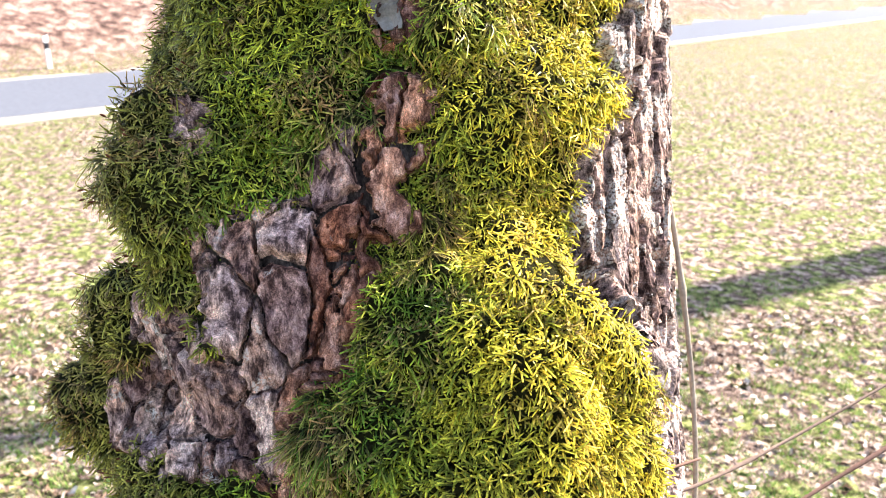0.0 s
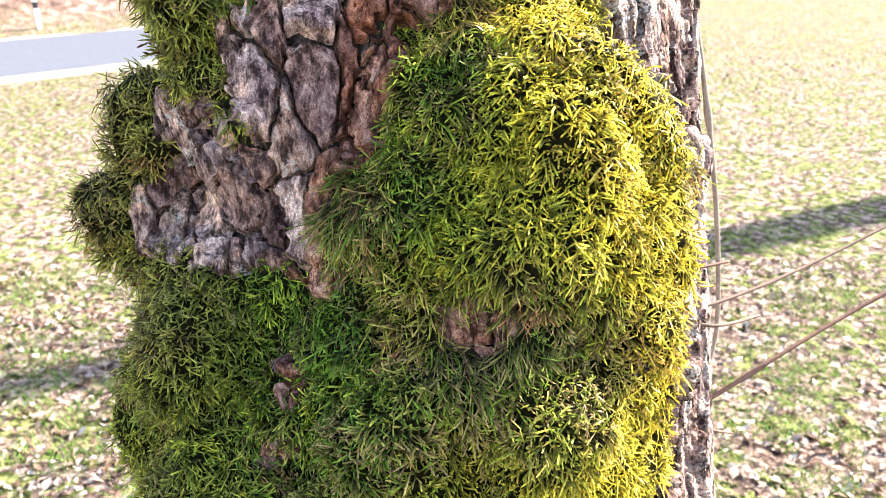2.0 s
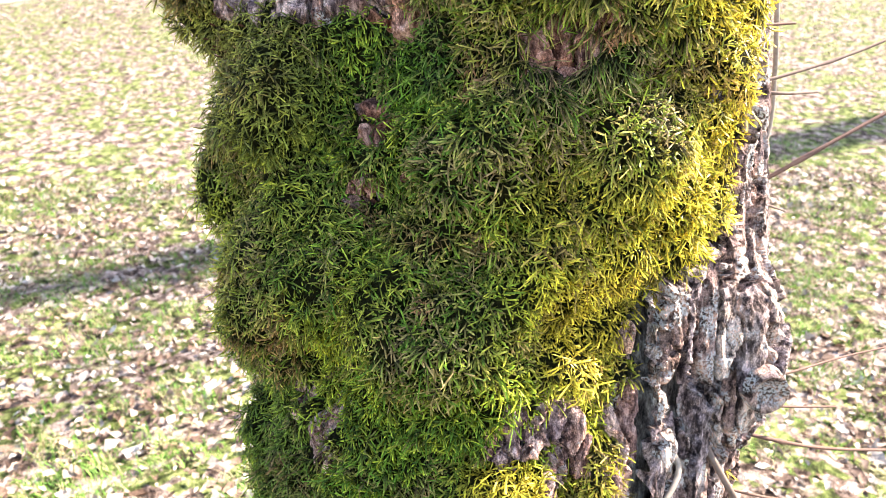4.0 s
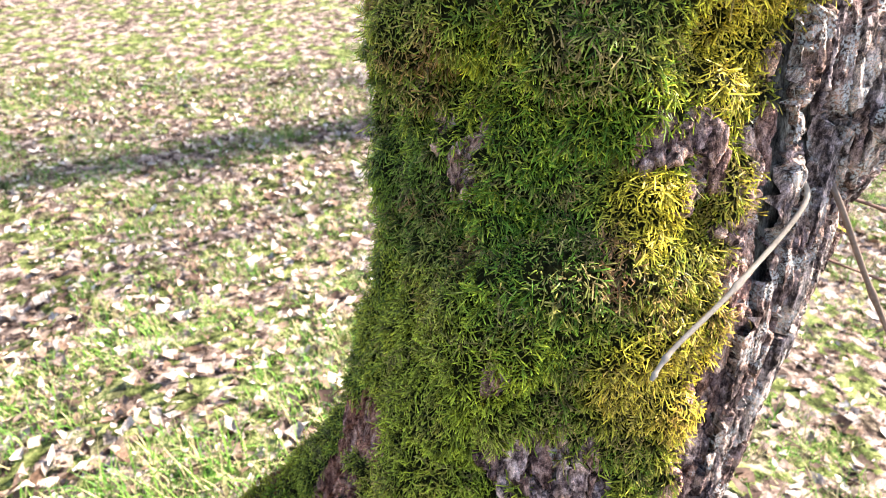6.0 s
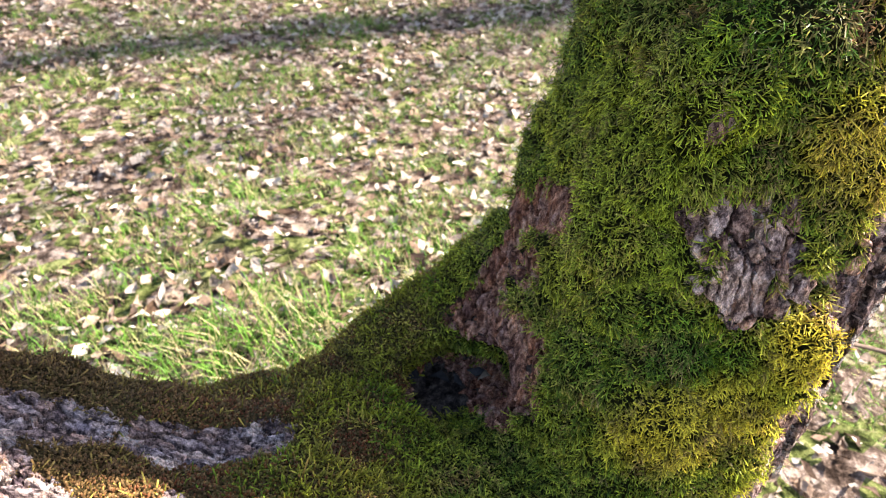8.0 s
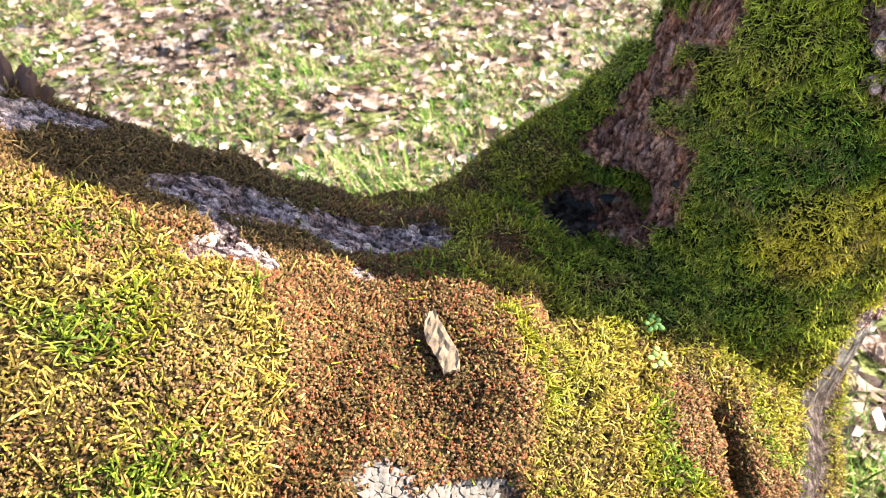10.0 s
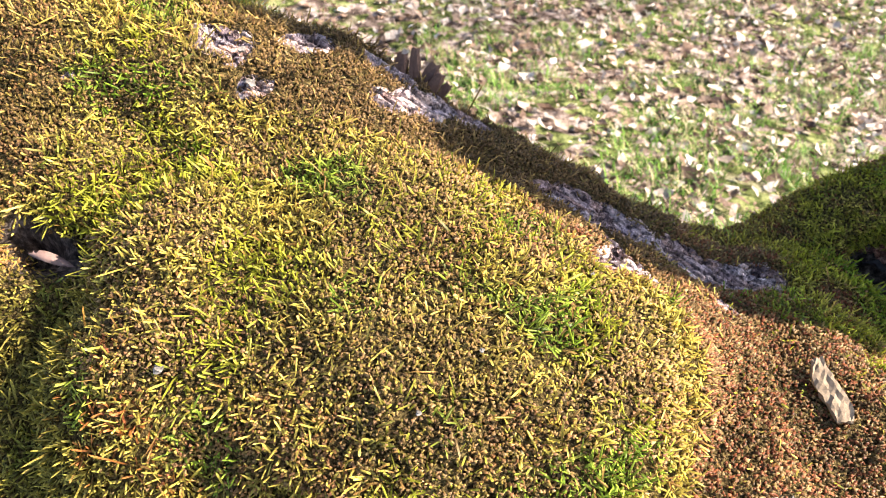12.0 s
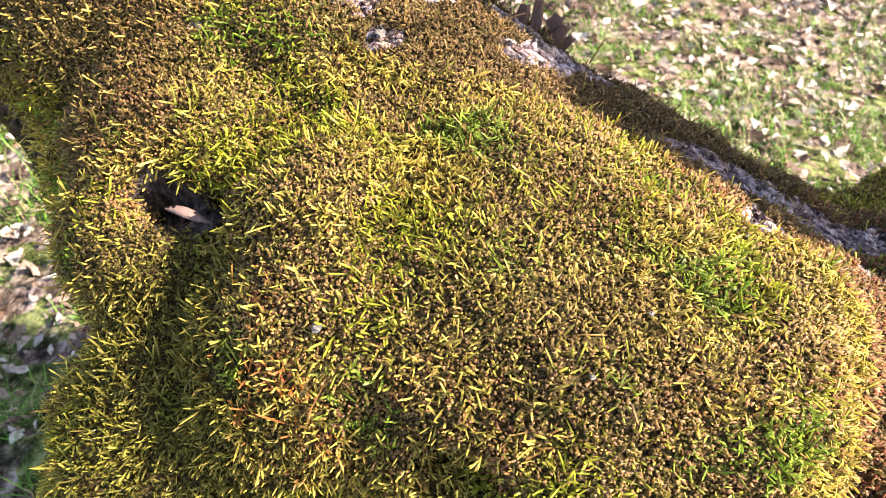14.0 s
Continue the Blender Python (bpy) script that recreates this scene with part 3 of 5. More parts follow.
# brown patches that also put some shade into the moss colour
dim_brown_patch = np.clip(near_to(P, (-1.21, -0.16, 0.77), 0.12) + near_to(P, (-1.15, -0.20, 0.74), 0.07) + near_to(P, (-1.18, -0.25, 0.70), 0.06) + 0.5 * near_to(P, (-0.80, -0.16, 0.74), 0.09) + 0.5 * near_to(P, (-0.72, -0.26, 0.71), 0.08), 0, 1)
# olive-green below the hole paints the shade lying there
hole_shade = np.clip(near_to(P, (-1.03, -0.335, 0.63), 0.10) + near_to(P, (-1.0, -0.40, 0.58), 0.13), 0, 1)
red_spots = np.clip(near_to(P, (-0.955, -0.345, 0.69), 0.06) + near_to(P, (-0.90, -0.38, 0.66), 0.06), 0, 1) * step(0.50, 0.62, grain(P, 90, 57))
green_side = step(-0.53, -0.44, P[:, 0] + (grain(P, 22, 47) - 0.5) * 0.08) * step(-0.012, 0.025, P[:, 1] + (grain(P, 30, 48) - 0.5) * 0.05)
green_side = np.maximum(green_side, 0.5 * step(-0.64, -0.54, P[:, 0] + (grain(P, 22, 47) - 0.5) * 0.12) * step(0.07, 0.13, P[:, 1] + (grain(P, 30, 48) - 0.5) * 0.08))
rust_hollow = np.clip(near_to(P, (-0.415, 0.084, 0.549), 0.035) + near_to(P, (-0.511, 0.111, 0.556), 0.045), 0, 1)
green_side = green_side * step(0.85, 0.72, grain(P, 24, 49)) * (1 - rust_hollow)
foot = step(-0.37, -0.31, P[:, 0] + (grain(P, 22, 52) - 0.5) * 0.06) * (1 - green_side)
yellow_strip = np.clip(near_to(P, (-0.386, -0.055, 0.60), 0.05) + near_to(P, (-0.345, -0.09, 0.56), 0.05) + near_to(P, (-0.30, -0.04, 0.54), 0.04), 0, 1) * step(0.35, 0.5, grain(P, 40, 58))
golden = np.maximum(golden, np.maximum(foot * step(0.30, 0.5, grain(P, 15, 53)), yellow_strip) * (1 - near_to(P, (-0.208, -0.034, 0.491), 0.05)))
each = rng.random(K)
leafy_share = 0.64 * golden * (1 - 0.75 * dim_brown_patch) * (0.35 + 1.25 * step(0.3, 0.7, grain(P, 10, 50) * 0.6 + grain(P, 30, 54) * 0.4)) + 0.75 * green_side + 0.22 * shaded_ridge + 0.25 * hole_shade + 0.35 * yellow_strip + 0.4 * golden * step(0.045, 0.0, edge_x - P[:, 0]) * (P[:, 0] < -0.5) + 0.04
long_one = (low < 0.5) | (each < leafy_share)
short_one = ~long_one
# withered strands that hang over the open bark
hang = np.clip(near_to(P, (-0.075, 0.362, 1.30), 0.045) + near_to(P, (-0.012, 0.40, 1.43), 0.04) + near_to(P, (0.0, 0.315, 1.25), 0.045) + near_to(P, (-0.05, 0.44, 1.48), 0.03), 0, 1) * (1 - low)
heap, inside = heaped(P)
from_top = np.clip(flat_on(P - np.array(HEAPS)[heap, :3], N) / 0.045, -1, 1)
worm = N * (0.62 - 0.2 * hang)[:, None] + spread * 0.34 + from_top * 0.42 + swirl * 0.24 + loose * 0.30 + down * (0.12 + 0.35 * hang)[:, None]
flat_one = N * 0.52 + loose * 0.6 + swirl * 0.3 + spread * 0.15
crumb = N * 0.9 + loose * 0.45
D = unit(np.where(short_one[:, None], crumb, worm * (1 - low)[:, None] + flat_one * low[:, None]))
size = rng.uniform(0.55, 1.35, K)
L = np.where(short_one, 0.0034 * rng.uniform(0.6, 1.6, K), (0.0074 * (1 - low) * (1 + 0.5 * hang) * (1.1 - 0.25 * fall) * (0.8 + 0.4 * vigour) + 0.0052 * low * (0.55 + 0.9 * grain(P, 60, 28))) * size)
R = np.where(short_one, 0.00140, 0.00047 * (1 - low) * (1 - 0.2 * hang) + 0.00070 * low) * rng.uniform(0.7, 1.3, K)
mound = (1 - low) * (0.0065 * vigour * (1 - fall) + 0.0005) + low * 0.003 * (vigour * (1 - fall) - 0.3)
ROOT = P + N * (mound + np.where(short_one, rng.uniform(-0.0015, 0.0025, K), rng.uniform(-0.003, 0.0025, K)))[:, None]
loose2 = flat_on(rng.normal(size=(K, 3)), D)
BEND = (down * (0.35 + 0.2 * hang)[:, None] * (1 - low)[:, None] + loose2 * (0.62 + 0.5 * low)[:, None] + swirl * 0.15 - N * 0.25 * (1 - low)[:, None]) * np.where(short_one, 0.3, 1.0)[:, None]

# colours: deep green, yellow-green, olive, rust and dead brown; some light and shade painted in
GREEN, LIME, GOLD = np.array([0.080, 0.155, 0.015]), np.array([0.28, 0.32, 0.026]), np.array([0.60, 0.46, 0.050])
OLIVE, RUST, DEAD = np.array([0.28, 0.235, 0.055]), np.array([0.34, 0.15, 0.075]), np.array([0.30, 0.19, 0.10])


def blend(c, other, w):
    return c + (other - c) * w[:, None]


patch = grain(P, 9, 31)
patch2 = grain(P, 24, 32)
each = rng.random(K)
tone = rng.random(len(hearts))[OWN]
gold = step(0.35, 0.75, patch * 0.5 + patch2 * 0.25 + each * 0.25)
C = blend(np.tile(GREEN, (K, 1)), LIME, step(0.28, 0.88, patch * 0.30 + tone * 0.25 + each * 0.45))
# gold on the sunny right: yellower moss, with sunlight painted in
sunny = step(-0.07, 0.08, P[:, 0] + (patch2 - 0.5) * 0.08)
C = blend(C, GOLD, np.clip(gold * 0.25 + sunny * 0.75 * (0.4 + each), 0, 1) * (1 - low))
# golden crowns, plus two patches at the foot coloured as sunlight
crowns_and_sunlight = np.clip(near_to(P, (-0.033, 0.21, 1.003), 0.042) * 1.3 + near_to(P, (-0.02, 0.174, 0.875), 0.06) + near_to(P, (0.02, 0.28, 1.10), 0.05) + near_to(P, (-0.01, 0.13, 0.70), 0.06) + near_to(P, (-0.12, 0.10, 0.60), 0.07) + near_to(P, (-0.06, 0.11, 0.62), 0.07), 0, 1)
C = blend(C, GOLD, crowns_and_sunlight * 0.75 * (1 - low))
soft_green = np.clip(near_to(P, (-0.18, 0.20, 0.87), 0.11) + near_to(P, (-0.18, 0.18, 0.78), 0.09), 0, 1)
C = blend(C, LIME, soft_green * (0.45 + 0.4 * each) * (1 - low))
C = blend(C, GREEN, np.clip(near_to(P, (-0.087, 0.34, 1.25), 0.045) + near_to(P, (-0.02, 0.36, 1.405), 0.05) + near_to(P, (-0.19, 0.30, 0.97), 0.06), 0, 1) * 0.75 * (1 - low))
# darker olive blended in towards the upper left
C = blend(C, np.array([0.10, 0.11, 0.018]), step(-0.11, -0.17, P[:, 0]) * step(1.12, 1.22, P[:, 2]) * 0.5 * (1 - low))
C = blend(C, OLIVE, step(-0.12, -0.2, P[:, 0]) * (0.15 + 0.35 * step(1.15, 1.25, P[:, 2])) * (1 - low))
# dark green under the burl paints the shade of its brow
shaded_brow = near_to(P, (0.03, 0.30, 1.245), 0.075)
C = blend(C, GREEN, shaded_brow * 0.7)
# brown for dry strands, and to deepen the painted shade under the burl
withered_and_shade = np.clip(hang + 0.8 * shaded_brow + near_to(P, (-0.049, 0.318, 1.256), 0.045) + near_to(P, (-0.019, 0.279, 1.209), 0.04) + near_to(P, (-0.078, 0.279, 1.188), 0.05) + near_to(P, (-0.07, 0.192, 0.973), 0.05) + near_to(P, (-0.08, 0.227, 1.11), 0.05) + step(0.58, 0.74, grain(P, 16, 33)) * 0.6, 0, 1)
C = blend(C, DEAD * 0.75, withered_and_shade * step(0.25, 0.85, each * 0.7 + tone * 0.3) * 0.85 * (1 - low))
# brown in the creases between cushions paints their shade
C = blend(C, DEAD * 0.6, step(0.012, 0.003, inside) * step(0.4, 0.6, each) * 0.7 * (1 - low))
C = blend(C, RUST * 0.8, (step(0.62, 0.74, grain(P, 40, 36)) * (0.35 + withered_and_shade * 0.5) * (rng.random(K) < 0.5)) * (1 - low))
CRUMB = blend(np.tile(DEAD, (K, 1)), OLIVE, step(0.25, 0.7, each * 0.6 + patch2 * 0.4) * golden)
CRUMB = blend(CRUMB, RUST, np.clip(0.22 + (1 - golden) * (1 - shaded_ridge) * 0.7 + step(0.55, 0.7, grain(P, 18, 35)) * 0.6 + rust_hollow, 0, 1) * rng.random(K))
carpet = (1 - golden) * (1 - shaded_ridge)
CRUMB = blend(CRUMB, np.where((each < 0.45)[:, None], np.array([[0.31, 0.105, 0.05]]), np.array([[0.26, 0.18, 0.08]])), carpet * 0.85)
CRUMB = CRUMB * (1.06 - 0.26 * carpet)[:, None]
CRUMB = blend(CRUMB, np.array([0.40, 0.27, 0.13]), (rng.random(K) < 0.14) * 0.8)
LEAF = blend(np.tile(OLIVE, (K, 1)), np.array([0.54, 0.45, 0.10]), step(0.2, 0.75, patch * 0.3 + each * 0.7))
LEAF = blend(LEAF, LIME * 0.9, step(0.50, 0.68, grain(P, 17, 51)) * 0.8)
LEAF = blend(LEAF, GREEN * 1.6, step(0.62, 0.74, grain(P, 21, 55)) * 0.8)
LEAF = blend(LEAF, RUST, (rng.random(K) < 0.10) * 0.7)
LOWC = np.where(short_one[:, None], CRUMB, LEAF * 0.80)
LOWC = blend(LOWC, np.array([0.18, 0.115, 0.052]), np.clip(shaded_ridge * 0.85 + dim_brown_patch * 0.5, 0, 0.9))
LOWC = blend(LOWC, np.array([0.23, 0.25, 0.024]), green_side * (0.35 + 0.6 * each) * step(0.66, 0.58, grain(P, 55, 59)))
LOWC = blend(LOWC, np.array([0.13, 0.12, 0.025]), hole_shade * 0.8)
LOWC = blend(LOWC, np.array([0.30, 0.07, 0.03]), red_spots * (each < 0.4) * 0.65)
LOWC = LOWC * np.array([0.92, 0.85, 0.78])
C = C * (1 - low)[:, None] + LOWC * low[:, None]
C = C * rng.uniform(0.65, 1.4, (K, 1)) * (1.05 + 0.5 * tone)[:, None]

U = unit(np.cross(D, loose + N * 0.3 + 0.01))
W = np.cross(D, U)


# the last value darkens the sides of the crumbs, painting shade between them
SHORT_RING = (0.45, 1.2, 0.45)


def crumbs(pick):
    """Short blunt shoot tips, three-sided."""
    n = len(pick)
    t, fat, light = SHORT_RING
    v, c = np.empty((n, 4, 3)), np.empty((n, 4, 3))
    for k in range(3):
        a = 2 * math.pi * k / 3
        v[:, k] = ROOT[pick] + D[pick] * (L[pick] * (t - 0.25))[:, None] + (U[pick] * math.cos(a) + W[pick] * math.sin(a)) * (R[pick] * fat)[:, None]
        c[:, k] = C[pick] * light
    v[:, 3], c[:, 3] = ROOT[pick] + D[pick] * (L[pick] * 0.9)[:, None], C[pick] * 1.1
    o = (np.arange(n) * 4)[:, None, None]
    return v.reshape(-1, 3), [(np.array([[0, 1, 3], [1, 2, 3], [2, 0, 3]])[None] + o).reshape(-1, 3)], c.reshape(-1, 3)


def worms(pick):
    """Curved shoots with a rounded back and a blunt young tip, brightened; the dark base paints the shade between
    shoots.
    """
    n = len(pick)
    v, c = np.empty((n, 10, 3)), np.empty((n, 10, 3))
    at = lambda t: ROOT[pick] + (D[pick] * t + BEND[pick] * t * t) * L[pick][:, None]
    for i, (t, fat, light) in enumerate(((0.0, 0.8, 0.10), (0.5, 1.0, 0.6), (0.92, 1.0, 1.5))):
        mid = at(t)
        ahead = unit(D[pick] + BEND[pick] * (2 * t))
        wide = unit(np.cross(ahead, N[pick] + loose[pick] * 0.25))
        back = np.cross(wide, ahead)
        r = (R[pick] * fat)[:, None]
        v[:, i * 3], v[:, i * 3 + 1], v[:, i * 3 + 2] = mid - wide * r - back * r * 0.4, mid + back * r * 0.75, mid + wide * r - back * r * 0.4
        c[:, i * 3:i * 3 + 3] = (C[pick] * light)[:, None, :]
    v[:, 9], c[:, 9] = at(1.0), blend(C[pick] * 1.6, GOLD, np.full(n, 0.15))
    o = (np.arange(n) * 10)[:, None]
    quads = np.vstack([np.array([[k, k + 1, k + 4, k + 3]]) + o for k in (0, 1, 3, 4)])
    tips = np.vstack([np.array([[6, 7, 9]]) + o, np.array([[7, 8, 9]]) + o])
    return v.reshape(-1, 3), [quads, tips], c.reshape(-1, 3)


def ribbons(pick):
    """Thinner flat shoots that fill the moss between the others."""
    n = len(pick)
    v, c = np.empty((n, 7, 3)), np.empty((n, 7, 3))
    # tints start near black, so shade at the base is painted in
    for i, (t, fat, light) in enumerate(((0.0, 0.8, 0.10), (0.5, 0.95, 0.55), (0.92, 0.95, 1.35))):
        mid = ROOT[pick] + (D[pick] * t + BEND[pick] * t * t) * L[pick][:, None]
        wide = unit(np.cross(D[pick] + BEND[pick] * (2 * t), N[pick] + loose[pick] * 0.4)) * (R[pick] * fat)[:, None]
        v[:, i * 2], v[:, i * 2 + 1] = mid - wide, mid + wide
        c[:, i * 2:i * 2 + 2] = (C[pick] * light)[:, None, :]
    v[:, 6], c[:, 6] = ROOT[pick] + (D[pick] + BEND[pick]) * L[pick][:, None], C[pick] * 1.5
    o = (np.arange(n) * 7)[:, None]
    return v.reshape(-1, 3), [np.vstack([np.array([[0, 1, 3, 2]]) + o, np.array([[2, 3, 5, 4]]) + o]), np.array([[4, 5, 6]]) + o], c.reshape(-1, 3)


CUSHIONS = [
    ((-0.19, 0.41, 1.43), "olive moss cushion with red-brown spore stalks"), ((-0.08, 0.40, 1.52), "deep green shaggy moss over bark"),
    ((0.07, 0.40, 1.45), "yellow-green moss along the sunny edge"), ((0.03, 0.30, 1.29), "thick yellow-green moss cushion over a burl"),
    ((-0.18, 0.36, 1.17), "green moss pad below the open bark"), ((-0.25, 0.42, 1.28), "small moss knob on a bark spur"),
    ((-0.02, 0.25, 1.13), "shaggy green and brown moss"), ((-0.03, 0.20, 0.95), "green moss pad with a golden crown"),
    ((-0.14, 0.17, 0.78), "soft green moss over the foot of the stem"), ((-0.28, 0.10, 0.55), "dark green moss beside the hollow"),
    ((-0.42, -0.08, 0.58), "rust-brown short moss"), ((-0.75, -0.20, 0.72), "large golden-olive moss cushion on the low stem"),
    ((-0.80, 0.05, 0.69), "short brown moss along the ridge of the low stem, darkened as shade"), ((-1.08, -0.28, 0.66), "golden moss cushion beside a hole"),
    ((-0.38, 0.28, 0.55), "olive moss on the buttress ridge"), ((-0.14, 0.0, 0.42), "yellow moss at the tree's foot")]
centres = np.array([c for c, _ in CUSHIONS])
which = np.argmin(((P[:, None, :] - centres[None]) ** 2).sum(2), axis=1)
for i, (_, words) in enumerate(CUSHIONS):
    pick = np.where(which == i)[0]
    if not len(pick):
        continue
    filler = each[pick] < 0.74
    curly = long_one[pick]
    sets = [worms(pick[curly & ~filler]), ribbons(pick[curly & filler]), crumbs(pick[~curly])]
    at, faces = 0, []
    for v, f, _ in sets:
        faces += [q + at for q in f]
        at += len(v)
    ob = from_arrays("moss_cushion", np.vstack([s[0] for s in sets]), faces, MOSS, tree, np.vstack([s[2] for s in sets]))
    tagged(ob, words, kind="stuff")


def spore_stalks(count, seed):
    """Fine stalks with dark capsules on the olive cushion."""
    g = np.random.default_rng(seed)
    pick = np.where((which == 0) | (which == 5))[0]
    pick = g.choice(pick[N[pick, 0] < -0.25], count)
    bm = bmesh.new()
    tube(bm, [(0, 0, -0.001), (0.0004, 0, 0.007), (0.001, 0, 0.0145), (0.0012, 0, 0.0155), (0.0015, 0, 0.017), (0.0018, 0, 0.0185)], [0.00017, 0.00016, 0.00016, 0.0006, 0.0006, 0.00012], sides=4)
    first = part("spore_stalk", bm, SPORE, tree)
    for k, i in enumerate(pick):
        ob = first if k == 0 else new("spore_stalk", first.data)
        ob.parent = tree
        d = Vector(N[i]) + Vector((-0.5, -0.1, 0.25)) + Vector(g.normal(size=3)) * 0.25
        ob.matrix_local = Matrix.LocRotScale(Vector(P[i]), d.to_track_quat("Z", "Y"), Vector((1, 1, 1)) * g.uniform(0.8, 1.2))


spore_stalks(90, 17)


# ---- ground, road and distance ----
ROAD_AT, ROAD_DIR, ROAD_ACROSS = np.array([-8.1, 12.85]), np.array([0.737, 0.676]), np.array([-0.676, 0.737])


def height(x, y):
    """The lie of the land: a mound under the tree, a lawn that rises to the road, a bank beyond."""
    d2 = (x + 0.2) ** 2 + y ** 2
    z = -0.52 * (1 - np.exp(-d2 / 3.8))
    far = np.maximum(0, y - 6.5)
    z = z + 0.067 * far * far / (far + 2.5)
    off = (x - ROAD_AT[0]) * ROAD_ACROSS[0] + (y - ROAD_AT[1]) * ROAD_ACROSS[1]
    up = np.maximum(0, off - 7.6)
    return z + 5.0 * (1 - np.exp(-up * 0.09))


def land():
    n = 170
    u = np.linspace(-1, 1, n + 1)
    line = 5 * u + 595 * u ** 7
    X, Y = np.meshgrid(line, line, indexing="ij")
    pts = np.column_stack([X.ravel(), Y.ravel(), np.zeros(X.size)])
    near = np.exp(-(pts[:, 0] ** 2 + pts[:, 1] ** 2) / 60)
    pts[:, 2] = height(pts[:, 0], pts[:, 1]) + near * ((grain(pts, 3.5, 41) - 0.5) * 0.05 + (grain(pts, 11, 42) - 0.5) * 0.02)
    k = np.arange(n)
    a = (k[:, None] * (n + 1) + k[None, :]).ravel()
    quads = np.column_stack([a, a + n + 1, a + n + 2, a + 1])
    off = (pts[:, :2] - ROAD_AT) @ ROAD_ACROSS
    bank = step(7.0, 9.0, off)
    ob = from_arrays("ground", pts, [quads], SOIL, None, np.column_stack([bank, bank, bank]))
    return tagged(ob, "patchy lawn strewn with bleached dead leaves", "ground", kind="structure")


land()


def strip(name, a, b, lift, material, label, category):
    """A band along the road between two offsets from its near edge."""
    bm = bmesh.new()
    rows = []
    for i in range(61):
        s = -60 + 4 * i
        row = []
        for off in (a, a, (a + b) / 2, b, b):
            x, y = ROAD_AT + ROAD_DIR * s + ROAD_ACROSS * off
            row.append([x, y, float(height(np.array(x), np.array(y))) + lift])
        row[0][2] -= 0.2
        row[-1][2] -= 0.2
        rows.append([bm.verts.new(p) for p in row])
    for r, q in zip(rows, rows[1:]):
        for k in range(4):
            bm.faces.new((r[k], q[k], q[k + 1], r[k + 1]))
    return tagged(part(name, bm, material), label, category, kind="structure")


strip("road_shoulder", 0.0, 0.75, 0.02, GRAVEL, "pale gravel road shoulder beside the lawn", "road shoulder")
strip("road", 0.75, 6.4, 0.03, ASPHALT, "worn grey-blue asphalt country road", "road")
strip("road_shoulder", 6.4, 7.3, 0.02, GRAVEL, "pale gravel road shoulder below the bank", "road shoulder")


def marker_post(x, y, label):
    z = float(height(np.array(x), np.array(y)))
    post = new("marker_post")
    post.matrix_world = pose(x, y, z, 0, 0, 40)
    for name, lo, hi, wide, m, words in (("shaft", -0.05, 0.66, 0.06, WHITE, ""), ("band", 0.66, 0.84, 0.0605, BLACK, "black band"), ("head", 0.84, 1.02, 0.06, WHITE, "")):
        bm = bmesh.new()
        bmesh.ops.create_cube(bm, size=1, matrix=Matrix.LocRotScale((0, 0, (lo + hi) / 2), None, (wide * 2, wide * 1.3, hi - lo)))
        bmesh.ops.bevel(bm, geom=[e for e in bm.edges if abs(e.verts[0].co.z - e.verts[1].co.z) > 0.05], offset=0.02, segments=2, affect="EDGES")
        if name == "head":
            for v in bm.verts:
                if v.co.z > 0.9:
                    v.co.z += v.co.x * 0.5
        part(name, bm, m, post, words)
    return tagged(post, label, "marker post", "road marker posts")


marker_post(-11.1, 20.3, "white roadside marker post with black band below the bank")
marker_post(19.8, 32.0, "thin white roadside marker post on the lawn's far edge")


